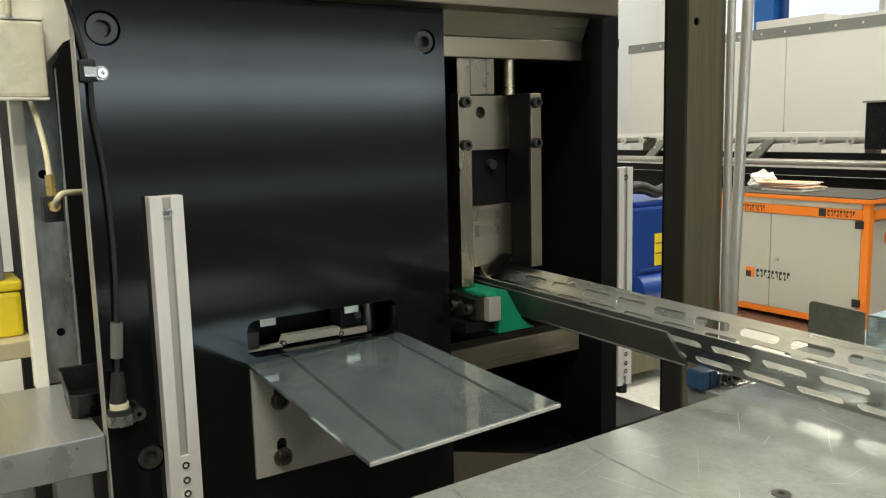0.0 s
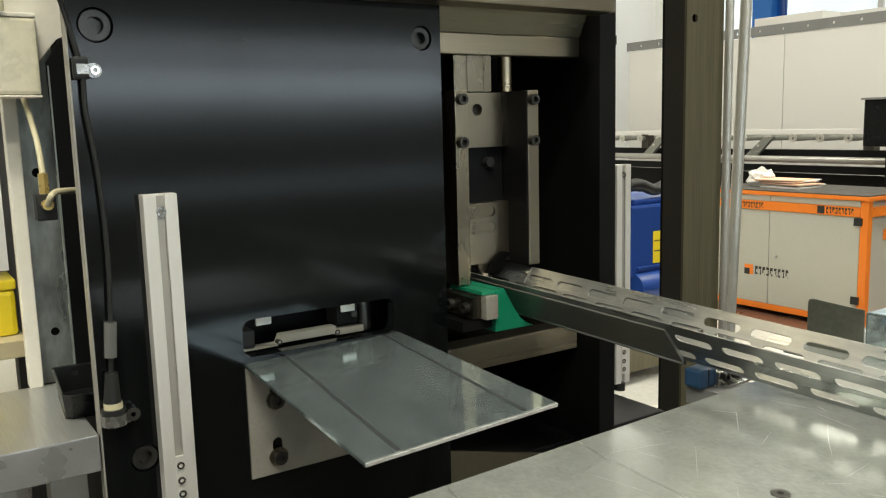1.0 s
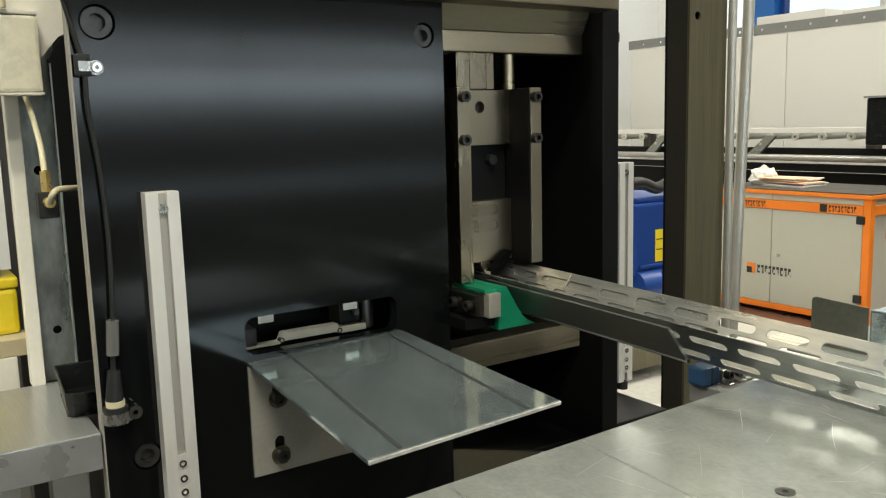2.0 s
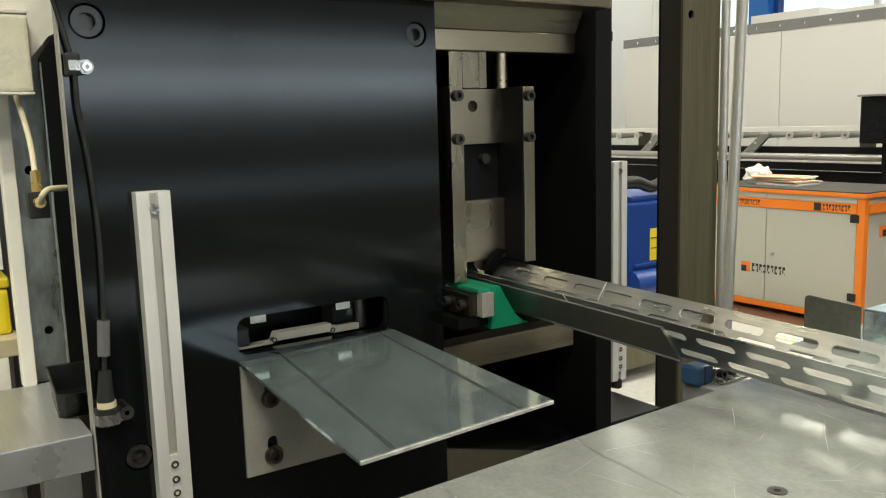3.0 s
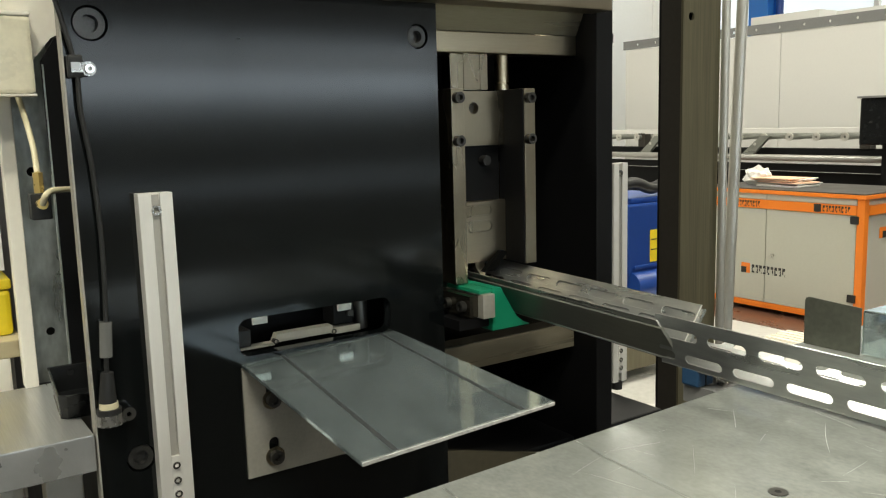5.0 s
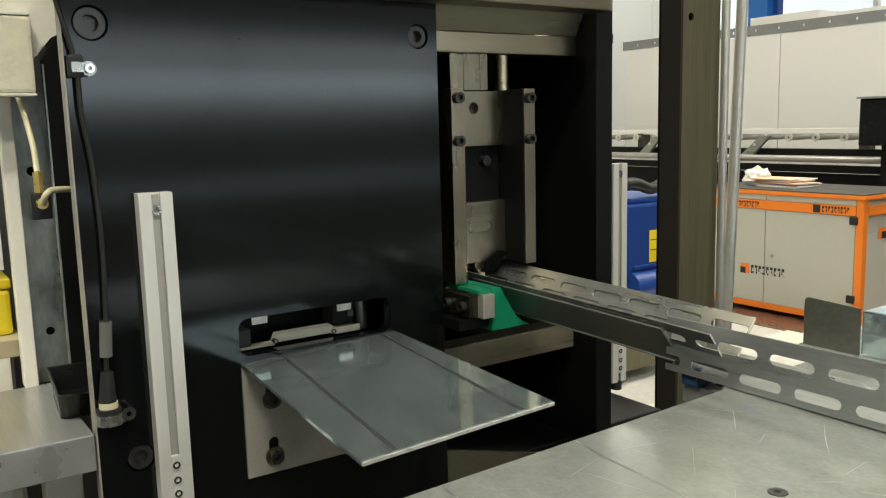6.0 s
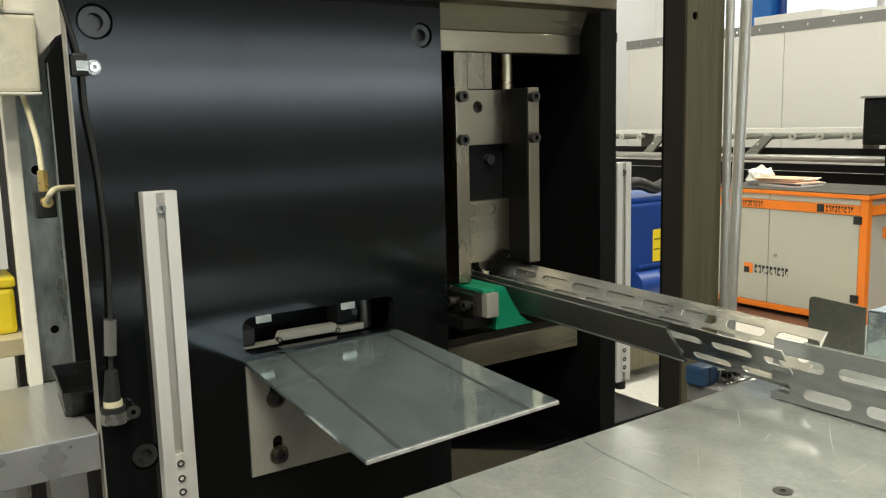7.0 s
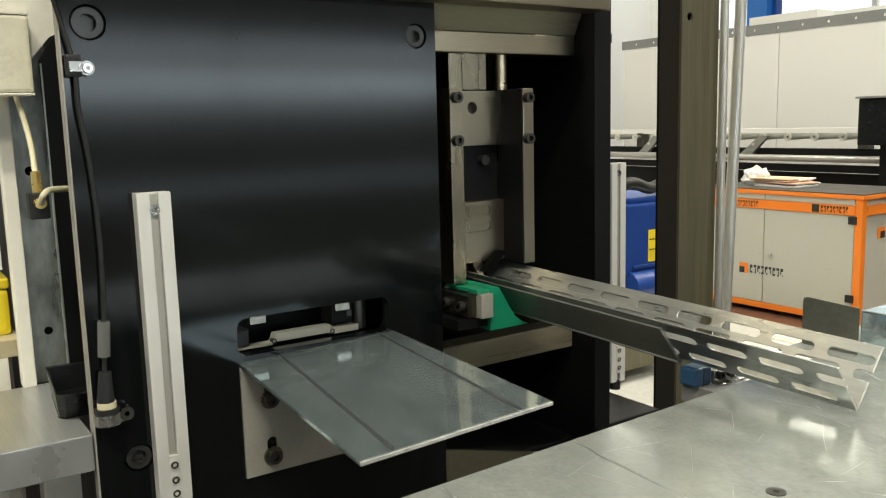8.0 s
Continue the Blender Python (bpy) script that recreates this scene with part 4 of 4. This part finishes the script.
def conveyor():
    c = thing("roller_conveyor", (7.5, 3.0, 0), "long roller conveyor on a dark frame", "conveyor")
    part("side_rail", box(7.30, 7.34, -1.0, 8.5, 1.387, 1.437), "panel", c, bevel=0.004)
    part("frame_beam", box(7.32, 7.42, -1.0, 8.5, 1.13, 1.24), "black", c, bevel=0.004)
    part("front_tube", rod((7.20, -1.0, 1.15), (7.20, 8.5, 1.15), 0.032), "galv_tube", c, smooth=True)
    part("under_beam", box(7.25, 7.33, -1.0, 8.5, 1.02, 1.09), "black", c, bevel=0.004)
    part("apron", box(7.45, 7.47, -1.0, 8.5, 0.3, 1.0), "black", c)
    roller = None
    for k in range(30):
        y = -0.06 + 0.2845 * k
        r = part("roller", rod((7.24, y, 1.352), (8.0, y, 1.352), 0.028), "guide", c, smooth=True) if roller is None else new("roller", roller.data)
        if roller is None:
            roller, base_y = r, y
        else:
            r.parent, r.location = c, (0, y - base_y, 0)
        if k == 0:
            hub = part("hub", ring((7.238, y, 1.352), (-1, 0, 0), 0.014, 0.040, 0.012), "galv_pipe", c, smooth=True)
        else:
            h = new("hub", hub.data)
            h.parent, h.location = c, (0, y - base_y, 0)
    for y in (1.2, 4.33, 5.72):
        bm = prism([(y, 1.17), (y + 0.14, 1.17), (y - 0.09, 1.365), (y - 0.20, 1.365)], "x", 7.22, 7.26)
        part("brace", bm, "guide", c)
        part("brace_bolt", rod((7.2195, y - 0.03, 1.28), (7.21, y - 0.03, 1.28), 0.014), "galv_pipe", c)
    for y in (0.6, 3.2, 5.9):
        part("stay", box(7.30, 7.40, y - 0.05, y + 0.05, 1.24, 1.40), "dark_shaded", c)
    for y in (-0.5, 2.0, 5.0, 8.0):
        part("leg", box(7.32, 7.42, y - 0.05, y + 0.05, 0, 1.13), "black", c)


conveyor()


def enclosure():
    e = thing("machine_enclosure", (8.8, 3.0, 0), "large light grey machine enclosure behind the conveyor", "machine enclosure")
    x = 8.3
    edges = [-1.5, 0.9, 4.78, 7.12]
    for a, b in zip(edges, edges[1:]):
        part("panel", box(x, x + 0.03, a + 0.004, b - 0.004, 0.3, 2.47), "panel", e, bevel=0.002)
    part("inner_skin", box(x + 0.03, x + 0.6, -1.5, 7.10, 0.0, 2.40), "greystrip", e)
    holes = [disc(v, 2.53, 0.016, 12) for v in [-0.6 + 0.30 * i for i in range(26)]]
    part("perforated_rail", holed([(-1.5, 2.475), (7.15, 2.475), (7.15, 2.585), (-1.5, 2.585)], holes, lambda u, v, w: Vector((x - 0.01 + w, u, v)), 0.012), "greystrip", e)
    for y0, y1, h in ((4.4, 5.25, 0.10), (3.5, 4.2, 0.05), (2.5, 3.1, 0.06)):
        part("top_box", box(x + 0.1, x + 0.55, y0, y1, 2.4005, 2.585 + h), "panel", e, bevel=0.004)


enclosure()


def far_things():
    b = thing("blue_column", (10.5, 6.6, 0), "blue painted steel hall column", "column")
    part("flange", box(10.38, 10.40, 6.43, 6.74, 0, 6.0), "bright_blue", b)
    part("web", box(10.40, 10.70, 6.56, 6.60, 0, 6.0), "bright_blue", b)
    part("flange", box(10.70, 10.72, 6.43, 6.74, 0, 6.0), "bright_blue", b)
    d = thing("down_pipe", (10.6, 6.33, 0), "dark blue down pipe beside the hall column", "pipe")
    part("tube", rod((10.5, 6.32, 0.004), (10.5, 6.32, 6.0), 0.05), "blue", d, smooth=True)
    m = thing("control_box", (6.9, 2.9, 1.2), "black control box on a stalk", "control box")
    part("housing", box(6.9, 7.1, 2.55, 3.03, 1.29, 1.69), "blackplastic", m, bevel=0.012)
    part("top_lip", box(6.88, 7.12, 2.53, 3.05, 1.6905, 1.708), "greystrip", m, bevel=0.003)
    part("stalk", box(6.97, 7.03, 2.8, 2.86, 0, 1.29), "black", m)
    k = thing("blue_motor_unit", (3.6, 2.6, 0), "blue machine unit with a yellow warning label", "machine")
    part("body", box(3.36, 3.86, 2.35, 2.8, 0.66, 1.08), "blue", k, bevel=0.015)
    part("cover", box(3.40, 3.84, 2.37, 2.78, 1.08, 1.115), "blue", k, bevel=0.012)
    part("rib", box(3.40, 3.82, 2.335, 2.35, 0.70, 0.72), "blue", k, bevel=0.004)
    part("flange", rod((3.38, 2.36, 0.60), (3.8, 2.36, 0.60), 0.085), "blue", k, smooth=True)
    part("flange_boss", rod((3.58, 2.30, 0.63), (3.58, 2.40, 0.63), 0.05), "blue", k, smooth=True)
    part("pedestal", box(3.22, 3.90, 2.38, 2.9, 0.08, 0.66), "post", k, bevel=0.006)
    for x in (3.27, 3.85):
        part("foot", box(x - 0.03, x + 0.03, 2.42, 2.48, 0.004, 0.08), "black", k)
    part("warning_label", box(3.536, 3.60, 2.346, 2.349, 0.73, 0.92), "yellow", k, "yellow warning label")
    for z in (0.80, 0.86):
        part("label_bar", box(3.543, 3.593, 2.344, 2.3458, z, z + 0.006), "ink", k)
    part("hose_bundle", hose([(3.30, 2.45, 1.16), (3.45, 2.4, 1.20), (3.6, 2.4, 1.16), (3.8, 2.45, 1.2)], 0.035), "rubber", k, smooth=True)
    t = thing("ribbed_floor_tray", (4.95, 2.3, 0.004), "pale ribbed plastic tray lying on the floor", "tray")
    part("tray_base", box(4.80, 5.12, 2.10, 2.46, 0.0045, 0.03), "creampost", t, bevel=0.006)
    for k in range(5):
        part("rib", box(4.82 + 0.06 * k, 4.845 + 0.06 * k, 2.11, 2.45, 0.03, 0.05), "creampost", t, bevel=0.004)
    part("floor_strip", box(5.2, 7.2, 0.5, 6.0, 0.0045, 0.008), "red_oxide", None, "red brown painted floor strip", kind="structure", category="floor marking")


far_things()


# ---- motion ----
def corner(y):
    return (BOT[0], y, BOT[1] + (y + 0.6) * TILT)


def motions():
    fall = math.degrees(math.atan(TILT))
    track = [(0, 0.097), (1, 0.0075), (2.2, -0.0995), (3.5, -0.2165), (4.5, -0.302), (5.4, -0.378), (6.3, -0.453), (7, -0.5160), (8, -0.5895)]
    walk(next_angle, [(t, pose(*corner(y), fall, 0, 0)) for t, y in track])
    rows = [(t, pose(*corner(y), fall, 0, 0)) for t, y in track[:5]]
    rows.append((4.75, pose(*corner(-0.324), fall, 0, 0)))
    # the cut piece tips over on to the table, then is drawn away
    for t, y in ((5.2, -0.329), (5.8, -0.333), (6.0, -0.341), (6.5, -0.388), (6.8, -0.4176), (6.9, -0.437), (7.0, -0.490), (7.1, -0.61), (7.2, -0.82), (7.4, -1.05), (8.0, -1.15)):
        rows.append((t, pose(0.596, y, 1.2525, 0, 40.0, 0)))
    walk(cut_angle, rows)


motions()
